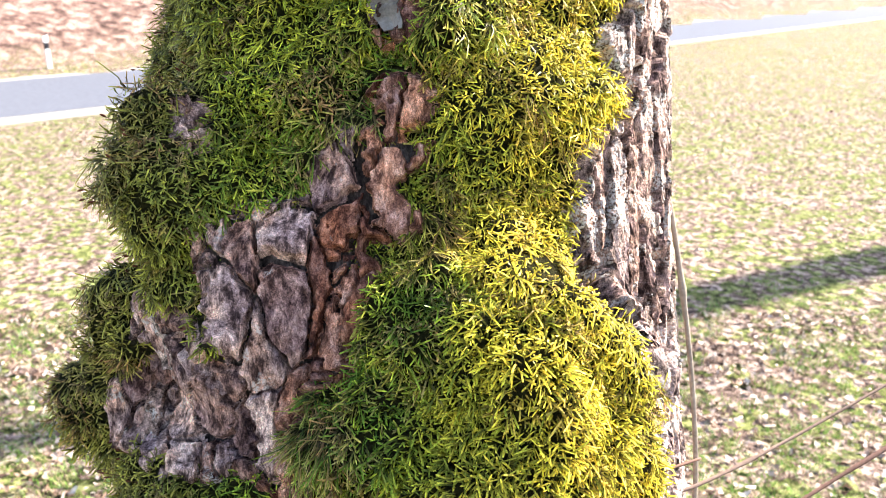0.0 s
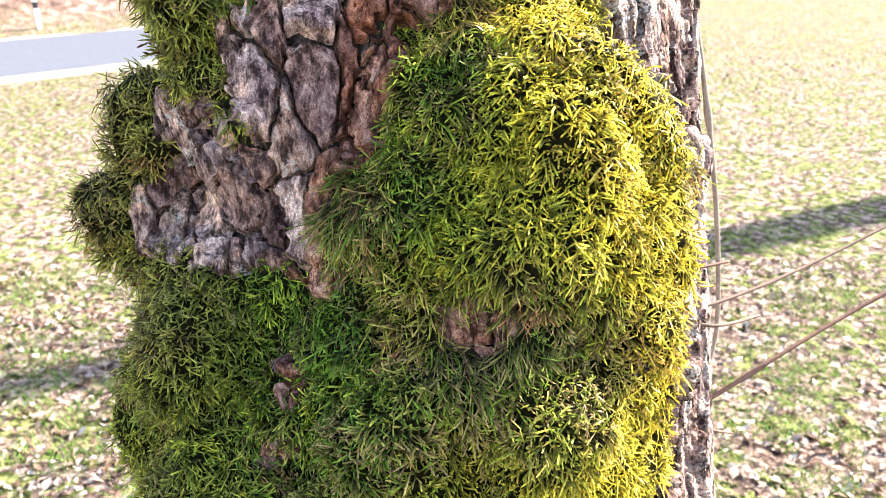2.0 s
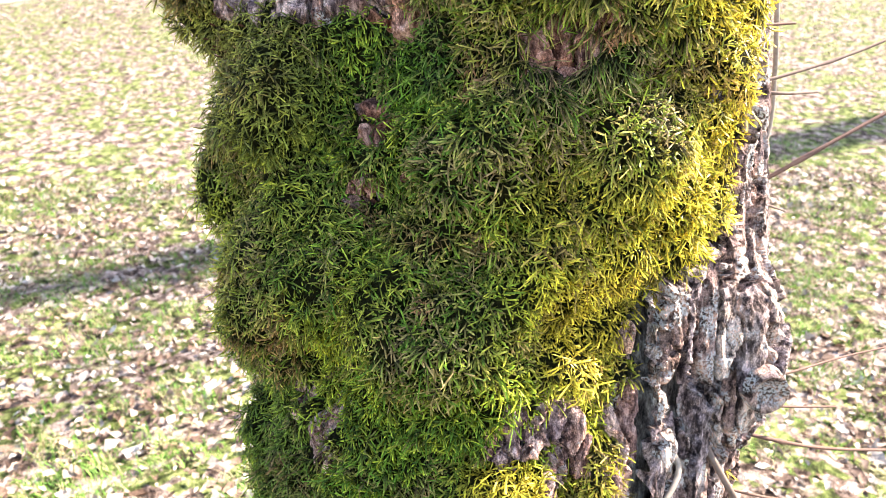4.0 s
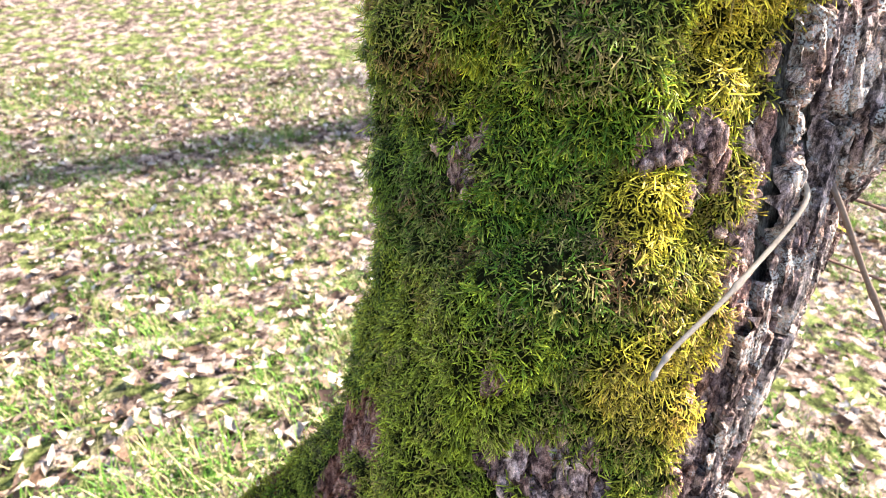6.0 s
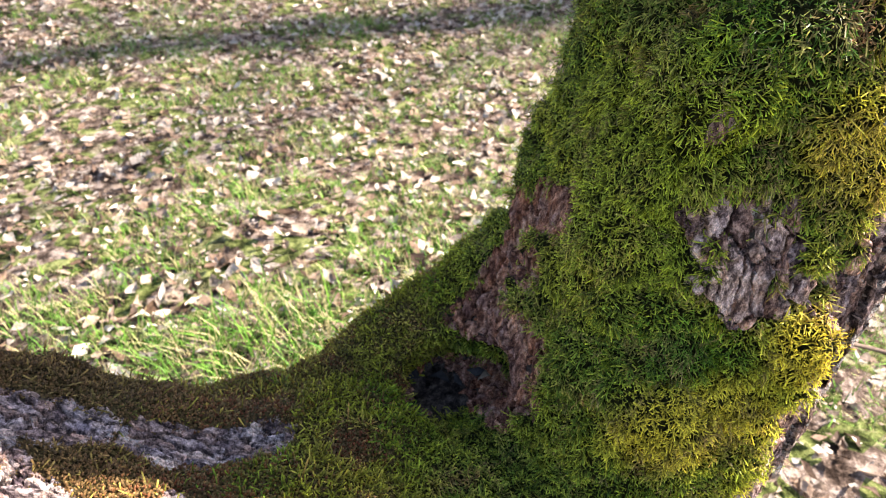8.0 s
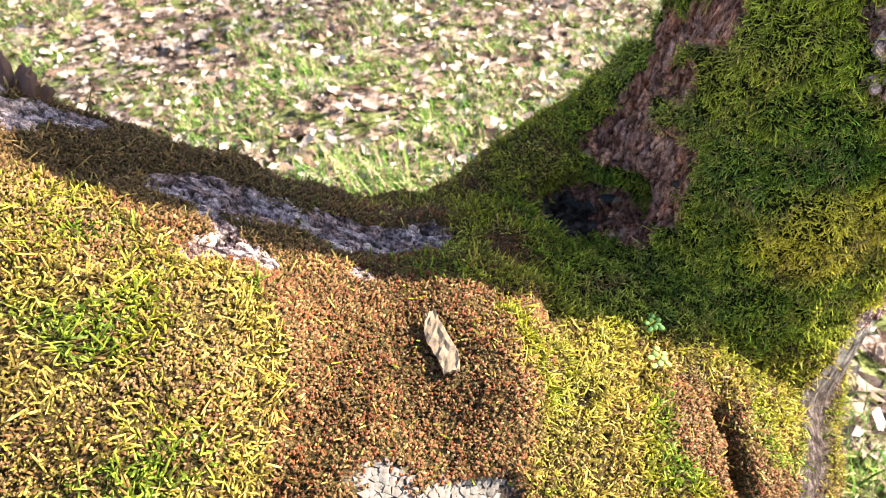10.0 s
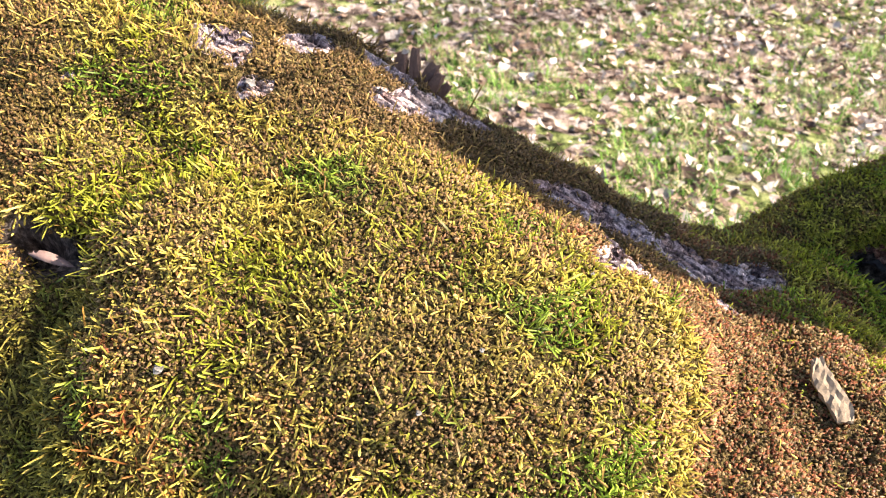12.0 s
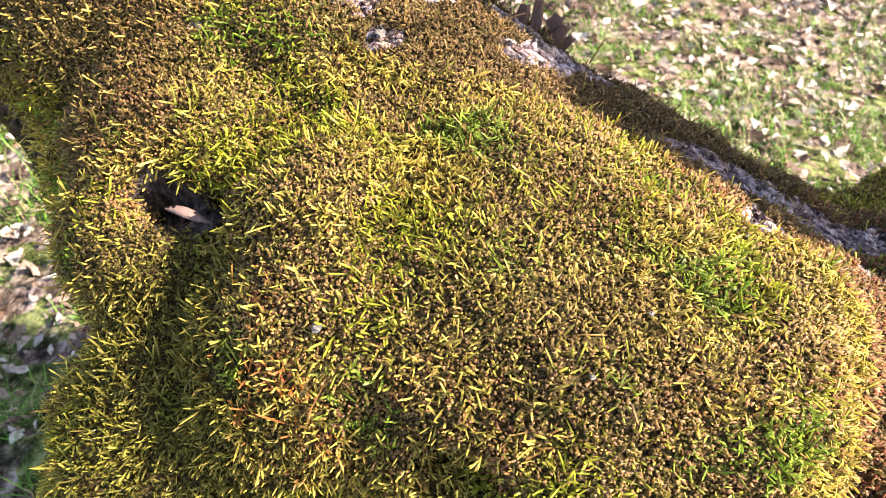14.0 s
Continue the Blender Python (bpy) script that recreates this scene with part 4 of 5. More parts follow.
def blades(name, count, seed):
    """Tufted grass."""
    g = np.random.default_rng(seed)
    x, y = g.uniform(-4.0, 4.2, count * 4), g.uniform(-0.4, 5.6, count * 4)
    p = np.column_stack([x, y, np.zeros(len(x))])
    want = step(0.42, 0.66, grain(p, 2.2, 51) * 0.4 + grain(p, 8, 52) * 0.6) + 0.12 + 0.8 * np.exp(-((x + 0.80) ** 2 + (y - 0.76) ** 2) / 0.06)
    want *= np.exp(-np.hypot(x + 0.2, y) / 5.5) * (np.hypot(x + 0.14, y - 0.24) > 0.27)
    keep = np.argsort(-want * g.random(len(x)))[:count]
    p = p[keep]
    p[:, 2] = height(p[:, 0], p[:, 1]) - 0.005
    n = len(p)
    ang = g.uniform(0, 2 * math.pi, n)
    lean = np.column_stack([np.cos(ang), np.sin(ang), np.zeros(n)])
    side = np.column_stack([-np.sin(ang), np.cos(ang), np.zeros(n)])
    tall = g.uniform(0.02, 0.06, n) * (1 + 1.5 * np.exp(-((p[:, 0] + 0.80) ** 2 + (p[:, 1] - 0.76) ** 2) / 0.05))
    slump = g.uniform(0.3, 1.5, n)
    half = g.uniform(0.0011, 0.0022, n)
    up = np.array([0, 0, 1.0])
    v = np.empty((n, 5, 3))
    for i, (t, w) in enumerate(((0.0, 1.0), (0.55, 0.9))):
        mid = p + up * (tall * t)[:, None] + lean * (tall * slump * t * t)[:, None]
        v[:, i * 2] = mid - side * (half * w)[:, None]
        v[:, i * 2 + 1] = mid + side * (half * w)[:, None]
    v[:, 4] = p + up * (tall * 0.92)[:, None] + lean * (tall * slump)[:, None]
    base = np.array([0.06, 0.16, 0.022]) + g.random((n, 1)) * np.array([0.13, 0.19, 0.03])
    straw = g.random(n) < 0.42
    base[straw] = np.array([0.38, 0.32, 0.17])
    c = np.repeat(base[:, None, :] * g.uniform(0.8, 1.2, (n, 1, 1)), 5, axis=1)
    o = (np.arange(n) * 5)[:, None]
    ob = from_arrays(name, v.reshape(-1, 3), [np.array([[0, 1, 3, 2]]) + o, np.array([[2, 3, 4]]) + o], GRASS, None, c.reshape(-1, 3))
    return tagged(ob, "short green grass with some straw, on the lawn", "grass", kind="stuff")


blades("grass", 90000, 61)

ROWS = ((0.0, 0.15), (0.5, 1.0), (1.0, 0.08))
LEAF_QUADS = np.array([[r * 3 + c, r * 3 + c + 1, r * 3 + c + 4, r * 3 + c + 3] for r in range(2) for c in range(2)])


def leaves_at(p, normal, size, g, colours, ragged=0.38):
    """Dead leaves lying at the points p: vertices and tints, nine to a leaf."""
    n = len(p)
    ang = g.uniform(0, 2 * math.pi, n)
    flat = np.column_stack([np.cos(ang), np.sin(ang), np.zeros(n)])
    nor = unit(normal + g.normal(size=(n, 3)) * 0.33)
    along = unit(flat - nor * (flat * nor).sum(1, keepdims=True))
    side = np.cross(nor, along)
    wide = size * g.uniform(0.17, 0.38, n)
    fold, curl = g.uniform(-0.3, 0.8, n), g.uniform(-1.3, 1.3, n)
    v = np.empty((n, 9, 3))
    for r, (t, w) in enumerate(ROWS):
        for c in (-1, 0, 1):
            wob = 1 + ragged * g.normal(size=n)
            lift = wide * fold * abs(c) * w + size * curl * (t - 0.5) ** 2 + 0.004 + size * 0.05 * g.normal(size=n)
            v[:, r * 3 + c + 1] = p + along * (size * (t - 0.5 + 0.10 * g.normal(size=n) * (r == 1)))[:, None] + side * (wide * w * c * wob)[:, None] + nor * lift[:, None]
    col = colours[g.integers(0, len(colours), n)] * g.uniform(0.75, 1.2, (n, 1))
    return v.reshape(-1, 3), np.repeat(col, 9, axis=0)


LEAF_COLOURS = np.array([[0.46, 0.38, 0.33], [0.36, 0.265, 0.21], [0.27, 0.185, 0.14], [0.20, 0.125, 0.09], [0.12, 0.072, 0.05], [0.40, 0.33, 0.29], [0.58, 0.50, 0.44], [0.30, 0.215, 0.175], [0.22, 0.14, 0.10], [0.085, 0.052, 0.038]])


def litter(count_near, count_far, seed):
    g = np.random.default_rng(seed)
    x = np.concatenate([g.uniform(-3.6, 3.6, count_near), g.uniform(-12, 14, count_far)])
    y = np.concatenate([g.uniform(-0.3, 4.8, count_near), g.uniform(4.6, 16, count_far)])
    p = np.column_stack([x, y, np.zeros(len(x))])
    off = (p[:, :2] - ROAD_AT) @ ROAD_ACROSS
    keep = (np.hypot(x + 0.14, y - 0.24) > 0.30) & (off < -0.3) & (grain(p, 2.0, 71) * 0.6 + g.random(len(x)) * 0.6 > 0.38)
    p = p[keep]
    p[:, 2] = height(p[:, 0], p[:, 1]) + g.uniform(0.002, 0.022, len(p))
    size = (0.018 + 0.046 * g.random(len(p)) ** 1.9) * (1 + 0.3 * (p[:, 1] > 6))
    v, c = leaves_at(p, np.tile([0.0, 0.0, 1.0], (len(p), 1)), size, g, LEAF_COLOURS)
    o = (np.arange(len(p)) * 9)[:, None, None]
    ob = from_arrays("leaf_litter", v, [(LEAF_QUADS[None] + o).reshape(-1, 4)], DEAD_LEAF, None, c)
    return tagged(ob, "curled bleached and brown dead leaves on the lawn", "dead leaves", kind="stuff")


litter(36000, 6000, 72)


def neighbour_tree():
    """A bare tree beyond the edge of the view, whose shadow lies across the lawn."""
    x, y = 13.9, 10.5
    z = float(height(np.array(x), np.array(y)))
    t = new("bare_tree")
    t.location = (x, y, z)
    bm = bmesh.new()
    tube(bm, *smooth_path([(0, 0, -0.3), (0.05, 0.02, 2.5), (0.0, 0.05, 8.0), (0.1, 0.0, 12.0), (0.05, 0.1, 15.5)], [0.46, 0.36, 0.31, 0.22, 0.08], 5), sides=14)
    part("trunk", bm, GREY_BARK, t, smooth=True)
    g = random.Random(8)
    for i in range(9):
        h = 10.2 + i * 0.5
        a = i * 2.4 + g.uniform(-0.4, 0.4)
        n = 2.6 - i * 0.11
        bm = bmesh.new()
        c, s = math.cos(a), math.sin(a)
        tube(bm, *smooth_path([(0, 0.03, h), (c * n * 0.5, s * n * 0.5, h + n * 0.35), (c * n, s * n, h + n * 0.9)], [0.06, 0.04, 0.012], 4), sides=7)
        part("limb", bm, GREY_BARK, t, smooth=True)
    return tagged(t, "tall bare tree with grey bark on the lawn", "tree")


neighbour_tree()


# ---- the tree beyond the mossy part ----
def bare_limb(name, points, r0, r1, label=""):
    bm = bmesh.new()
    n = len(points)
    tube(bm, *smooth_path(points, [r0 + (r1 - r0) * i / (n - 1) for i in range(n)], 6), sides=14)
    return part(name, bm, GREY_BARK, tree, label, smooth=True)


bare_limb("upper_stem", [(-0.003, 1.22, 3.12), (0.03, 1.45, 4.0), (0.0, 1.75, 5.2), (0.12, 1.9, 6.6), (0.1, 2.1, 7.8)], 0.184, 0.03, "bare upper stem with grey bark")
bare_limb("stem_tip", [(-2.02, 0.49, 0.915), (-2.4, 0.75, 1.2), (-2.75, 0.95, 1.75), (-2.9, 1.05, 2.6), (-3.0, 1.2, 3.4)], 0.192, 0.03, "low stem turning upwards")
for k, (h, y, far) in enumerate(((3.9, 1.42, 1.6), (4.4, 1.55, 1.5), (4.9, 1.67, 1.4), (5.4, 1.77, 1.2), (5.9, 1.82, 1.0), (6.5, 1.88, 0.8))):
    c, s = math.cos(k * 2.4), math.sin(k * 2.4)
    bare_limb("limb", [(0.03, y, h), (c * far * 0.5, y + s * far * 0.5, h + far * 0.3), (c * far, y + s * far, h + far * 0.9)], 0.055, 0.01)


# ---- twigs of the tree ----
def twig(points, r0, r1, material, label="", knots=()):
    """A thin shoot with swollen knots at the given shares of its length."""
    r0, r1 = r0 * 0.62, r1 * 0.62
    path, radii = smooth_path(points, [r0 + (r1 - r0) * i / (len(points) - 1) for i in range(len(points))], 10)
    n = len(path)
    for k in knots:
        for i in range(n):
            radii[i] *= 1 + 0.55 * math.exp(-((i / (n - 1) - k) * n / 0.7) ** 2)
    bm = bmesh.new()
    tube(bm, path, radii, sides=8)
    return part("twig", bm, material, tree, label, smooth=True)


twig([(0.075, 0.275, 1.004), (0.085, 0.254, 0.988), (0.03, 0.202, 0.952), (-0.015, 0.170, 0.922), (-0.03, 0.156, 0.907)], 0.0034, 0.0026, DRY_TWIG, "bleached dry shoot lying across the moss", (0.5, 0.8, 0.93))
twig([(0.112, 0.31, 0.99), (0.117, 0.278, 0.982), (0.16, 0.272, 0.91), (0.205, 0.268, 0.84), (0.255, 0.25, 0.757), (0.32, 0.22, 0.65)], 0.0042, 0.003, TWIG, "grey-brown shoot hanging from the burr", (0.45, 0.75))
twig([(0.14, 0.37, 0.94), (0.20, 0.36, 0.925), (0.295, 0.40, 0.875), (0.48, 0.5, 0.78)], 0.003, 0.002, RED_TWIG, "", (0.4,))
twig([(0.13, 0.38, 0.89), (0.18, 0.36, 0.867), (0.315, 0.40, 0.799), (0.45, 0.45, 0.73)], 0.0024, 0.0016, RED_TWIG, "", (0.5,))
twig([(0.15, 0.37, 0.965), (0.195, 0.36, 0.96), (0.278, 0.40, 0.925)], 0.0022, 0.0015, RED_TWIG)
twig([(0.15, 0.37, 0.995), (0.187, 0.36, 0.989), (0.289, 0.42, 0.966), (0.40, 0.47, 0.95)], 0.002, 0.0014, RED_TWIG)
twig([(0.15, 0.44, 1.205), (0.195, 0.45, 1.209), (0.307, 0.50, 1.23), (0.52, 0.58, 1.30)], 0.0026, 0.0016, TWIG, "pale thin shoot", (0.5,))
twig([(0.16, 0.44, 1.11), (0.201, 0.45, 1.126), (0.322, 0.50, 1.169), (0.55, 0.58, 1.25)], 0.0034, 0.0022, RED_TWIG, "reddish-brown shoot", (0.45, 0.75))
twig([(0.12, 0.39, 1.258), (0.142, 0.40, 1.255), (0.181, 0.42, 1.253)], 0.0022, 0.0016, RED_TWIG)
twig([(0.15, 0.43, 1.205), (0.178, 0.42, 1.203), (0.224, 0.45, 1.196)], 0.0024, 0.002, TWIG)
twig([(0.15, 0.43, 1.12), (0.185, 0.42, 1.114), (0.209, 0.43, 1.103)], 0.002, 0.0014, TWIG)
twig([(0.17, 0.56, 1.43), (0.183, 0.55, 1.411), (0.205, 0.52, 1.28), (0.215, 0.50, 1.165), (0.20, 0.48, 1.12)], 0.0034, 0.0036, DRY_TWIG, "pale upright shoot beside the stem", (0.4,))
twig([(0.06, 0.28, 0.57), (0.116, 0.30, 0.552), (0.20, 0.325, 0.515), (0.344, 0.35, 0.451), (0.5, 0.38, 0.38)], 0.0045, 0.0035, TWIG, "brown shoot low on the stem", (0.5,))


def stub(x, y, z, r, h, axis):
    """A dead branch stub on the low stem."""
    bm = bmesh.new()
    d = Vector(axis).normalized()
    p = Vector((x, y, z))
    tube(bm, [p - d * 0.02, p, p + d * h * 0.6, p + d * h], [r * 1.3, r * 1.1, r, r * 0.8], sides=9)
    g = random.Random(3)
    for v in bm.verts:
        v.co += Vector((g.uniform(-1, 1), g.uniform(-1, 1), g.uniform(-1, 1))) * r * 0.4
    return part("branch_stub", bm, RED_TWIG, tree, "dark broken branch stub")


for x, y, z, r, h, ax in ((-0.900, 0.050, 0.712, 0.006, 0.020, (0.0, 0.3, 1.0)), (-0.886, 0.054, 0.710, 0.005, 0.028, (-0.1, 0.3, 1.0)), (-0.874, 0.056, 0.704, 0.007, 0.022, (0.3, 0.4, 1.0)), (-0.866, 0.050, 0.700, 0.006, 0.024, (0.4, 0.1, 1.0)), (-0.858, 0.058, 0.695, 0.005, 0.014, (0.6, 0.3, 1.0))):
    stub(x, y, z, r, h, ax)

# burr with a scar where shoots grew
bm = bmesh.new()
bmesh.ops.create_circle(bm, cap_ends=False, segments=20, radius=0.017)
ring = list(bm.verts)
inner = [bm.verts.new((v.co.x * 0.62, v.co.y * 0.62, 0.004)) for v in ring]
for v in ring:
    v.co.z = -0.006
top = [bm.verts.new((v.co.x * 0.86, v.co.y * 0.86, 0.007)) for v in ring]
deep = bm.verts.new((0, 0, -0.004))
for k in range(20):
    j = (k + 1) % 20
    bm.faces.new((ring[k], ring[j], top[j], top[k]))
    bm.faces.new((top[k], top[j], inner[j], inner[k]))
    bm.faces.new((inner[k], inner[j], deep))
ob = part("knot_scar", bm, PALE_BARK, tree, "pale ring scar of a lost branch", smooth=True)
ob.matrix_local = look((0.150, 0.292, 1.03), (0.05, 0.9, 0.98))

# loose slabs of bark that have lifted off
def bark_slab(x, y, z, long, wide, thick, lean, seed, label, material=BROWN_BARK, lift=0.013):
    """A curled slab with a ragged outline."""
    g = random.Random(seed)
    bm = bmesh.new()
    rows = []
    for i in range(9):
        s = i / 8
        half = wide / 2 * (0.55 + 0.6 * math.sin(math.pi * min(1.0, 0.12 + 0.8 * s))) * g.uniform(0.82, 1.12)
        drift = wide * 0.12 * math.sin(s * 5 + seed)
        lift = 0.05 * long * (2 * s - 1) ** 2 + g.uniform(-1, 1) * thick * 0.2
        row = []
        for u, top in ((-1, 0), (-1, 0.8), (-0.5, 1.1), (0.1, 0.85), (0.6, 1.15), (1, 0.7), (1, 0)):
            row.append(bm.verts.new((drift + u * half, (s - 0.5) * long, lift + top * thick + 0.15 * wide * u * u + (g.uniform(-1, 1) * thick * 0.22 if top else 0))))
        rows.append(row)
    for a, b in zip(rows, rows[1:]):
        for k in range(7):
            bm.faces.new((a[k], a[(k + 1) % 7], b[(k + 1) % 7], b[k]))
    bm.faces.new(rows[0][::-1])
    bm.faces.new(rows[-1])
    bmesh.ops.recalc_face_normals(bm, faces=bm.faces)
    ob = part("bark_slab", bm, material, tree, label)
    gap = np.linalg.norm(V - np.array((x, y, z)), axis=1)
    near = np.argsort(gap)[:60]
    up = Vector(NV[near].mean(0)).normalized()
    a = Vector((0.0, 0.36, 0.93))
    a = (a - up * up.dot(a)).normalized()
    b = a.cross(up)
    p = Vector(V[near].mean(0)) + up * lift
    ob.matrix_local = Matrix(((b.x, a.x, up.x, p.x), (b.y, a.y, up.y, p.y), (b.z, a.z, up.z, p.z), (0, 0, 0, 1))) @ pose(0, 0, 0, 0, 0, lean)
    return ob


bark_slab(-0.188, 0.418, 1.345, 0.042, 0.015, 0.004, 4, 1, "pale curled slab of bark", PALE_BARK)
bark_slab(-0.197, 0.425, 1.288, 0.036, 0.013, 0.004, -8, 2, "pale curled slab of bark", PALE_BARK)
bark_slab(-0.219, 0.426, 1.288, 0.034, 0.007, 0.003, 14, 3, "splintered shard of bark", PALE_BARK)
bark_slab(-0.031, 0.458, 1.548, 0.024, 0.017, 0.003, 5, 8, "bare scale of bark crusted white with lichen", LICHEN, 0.016)

# ---- loose and small things ----
def wood_chip():
    bm = bmesh.new()
    bmesh.ops.create_grid(bm, x_segments=5, y_segments=14, size=0.5)
    g = random.Random(5)
    low_ring = bmesh.ops.extrude_face_region(bm, geom=list(bm.faces))
    for v in [q for q in low_ring["geom"] if isinstance(q, bmesh.types.BMVert)]:
        v.co.z += 0.32
    for v in bm.verts:
        t = v.co.y + 0.5
        v.co.x *= 0.55 + 0.75 * math.sin(math.pi * min(1, 0.15 + t * 0.8)) * (0.5 if t > 0.85 else 1)
        v.co.x += 0.10 * math.sin(t * 7)
        v.co += Vector((g.uniform(-1, 1) * 0.05, g.uniform(-1, 1) * 0.02, g.uniform(-1, 1) * 0.09))
        v.co = Vector((v.co.x * 0.014, v.co.y * 0.056, v.co.z * 0.014))
    ob = part("wood_chip", bm, WOOD)
    bmesh_top = pose(-0.450, -0.093, 0.6185, 8, -12, 28)
    ob.matrix_world = bmesh_top
    return tagged(ob, "weathered splinter of wood lying on rust-brown moss", "wood chip")


wood_chip()


def single_leaf(name, place, size, rot, colour, label, seed):
    g = np.random.default_rng(seed)
    v, c = leaves_at(np.zeros((1, 3)), np.array([[0.0, 0.0, 1.0]]), np.array([size]), g, np.array([colour]), 0.05)
    ob = from_arrays(name, v, [LEAF_QUADS], DEAD_LEAF, None, c)
    sol = ob.modifiers.new("thick", "SOLIDIFY")
    sol.thickness = 0.0006
    ob.matrix_world = pose(*place, *rot)
    return tagged(ob, label, "dead leaf")


def narrow_leaf():
    """A thin curled leaf, pointed at both ends."""
    bm = bmesh.new()
    rows = []
    for i in range(9):
        s = i / 8
        w = 0.0042 * math.sin(math.pi * min(0.98, 0.04 + s * 0.94)) ** 0.8
        x, z = 0.036 * (s - 0.5), 0.005 * math.sin(s * 4.0)
        rows.append([bm.verts.new((x, -w, z + 0.0018)), bm.verts.new((x, 0, z)), bm.verts.new((x, w, z + 0.0022)), bm.verts.new((x, 0.0, z - 0.0005))])
    for a, b in zip(rows, rows[1:]):
        for k in range(4):
            bm.faces.new((a[k], a[(k + 1) % 4], b[(k + 1) % 4], b[k]))
    ob = part("dead_leaf", bm, plain("pink_grey_leaf", (0.20, 0.13, 0.11), 0.6, 300, 0.3), smooth=True)
    ob.matrix_world = pose(-1.050, -0.272, 0.690, 20, 12, 12)
    return tagged(ob, "pinkish curled dead leaf caught in a hole", "dead leaf")


narrow_leaf()
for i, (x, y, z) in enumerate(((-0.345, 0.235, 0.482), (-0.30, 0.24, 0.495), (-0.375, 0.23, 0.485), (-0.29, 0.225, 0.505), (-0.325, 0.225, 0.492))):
    single_leaf("dead_leaf", (x, y, z), 0.026 - 0.002 * i, (15 - 8 * i, 12 * i - 25, 70 * i), (0.045, 0.04, 0.042) if i != 3 else (0.3, 0.22, 0.17), "dark dead leaf in the hollow", 82 + i)


def seedling(x, y, z, size, colour, label, seed):
    """A rosette of small round leaves."""
    plant = new("seedling")
    plant.location = (x, y, z)
    m = plain("seedling_leaf", colour, 0.5, 400, 0.3)
    g = random.Random(seed)
    for k in range(8):
        bm = bmesh.new()
        a = k * 2.4
        far = size * (0.35 + 0.09 * k)
        bmesh.ops.create_uvsphere(bm, u_segments=8, v_segments=5, radius=1, matrix=pose(far * math.cos(a), far * math.sin(a), 0.006 + 0.001 * g.random(), g.uniform(-25, 25), g.uniform(-25, 25), math.degrees(a)) @ Matrix.Diagonal((size * 0.34, size * 0.26, size * 0.06, 1)))
        part("leaf", bm, m, plant, smooth=True)
    bm = bmesh.new()
    tube(bm, [(0, 0, -0.006), (0, 0, 0.002), (0.001, 0, 0.006)], [0.0012, 0.001, 0.0008], sides=6)
    part("stalk", bm, m, plant)
    return tagged(plant, label, "seedling")


# the two greens put shade and sunlight into the leaf colours
seedling(-0.256, 0.027, 0.528, 0.010, (0.10, 0.20, 0.06), "small round-leaved green seedling in moss shade", 4)
seedling(-0.250, -0.007, 0.519, 0.012, (0.30, 0.42, 0.12), "small pale green seedling sunlit in moss", 6)


def fleck(x, y, z, size, label, seed):
    """A crumb of white lichen."""
    g = random.Random(seed)
    bm = bmesh.new()
    bmesh.ops.create_icosphere(bm, subdivisions=2, radius=size * 0.75)
    for v in bm.verts:
        v.co = v.co * g.uniform(0.55, 1.3)
        v.co.z *= 0.6
    ob = part("lichen_crumb", bm, LICHEN)
    ob.location = (x, y, z)
    return tagged(ob, label, "lichen")


fleck(-0.904, -0.327, 0.703, 0.005, "white crumb of lichen on golden moss", 11)
fleck(-0.980, -0.082, 0.757, 0.007, "white crumb of lichen on golden moss", 12)
fleck(-0.731, -0.292, 0.709, 0.0025, "tiny white crumb of lichen on golden moss", 13)
fleck(-0.709, -0.236, 0.716, 0.0025, "tiny white crumb of lichen on golden moss", 14)
fleck(-1.00, -0.06, 0.772, 0.005, "white crumb of lichen on golden moss", 15)
fleck(-0.657, -0.118, 0.694, 0.0025, "tiny white crumb of lichen on golden moss", 16)


# ---- plates of bark ----
def clip(poly, nx, ny, c):
    """The part of a flat polygon on which nx * x + ny * y <= c."""
    out = []
    for k, (x, y) in enumerate(poly):
        x2, y2 = poly[(k + 1) % len(poly)]
        d, d2 = nx * x + ny * y - c, nx * x2 + ny * y2 - c
        if d <= 0:
            out.append((x, y))
        if d * d2 < 0:
            s = d / (d - d2)
            out.append((x + (x2 - x) * s, y + (y2 - y) * s))
    return out


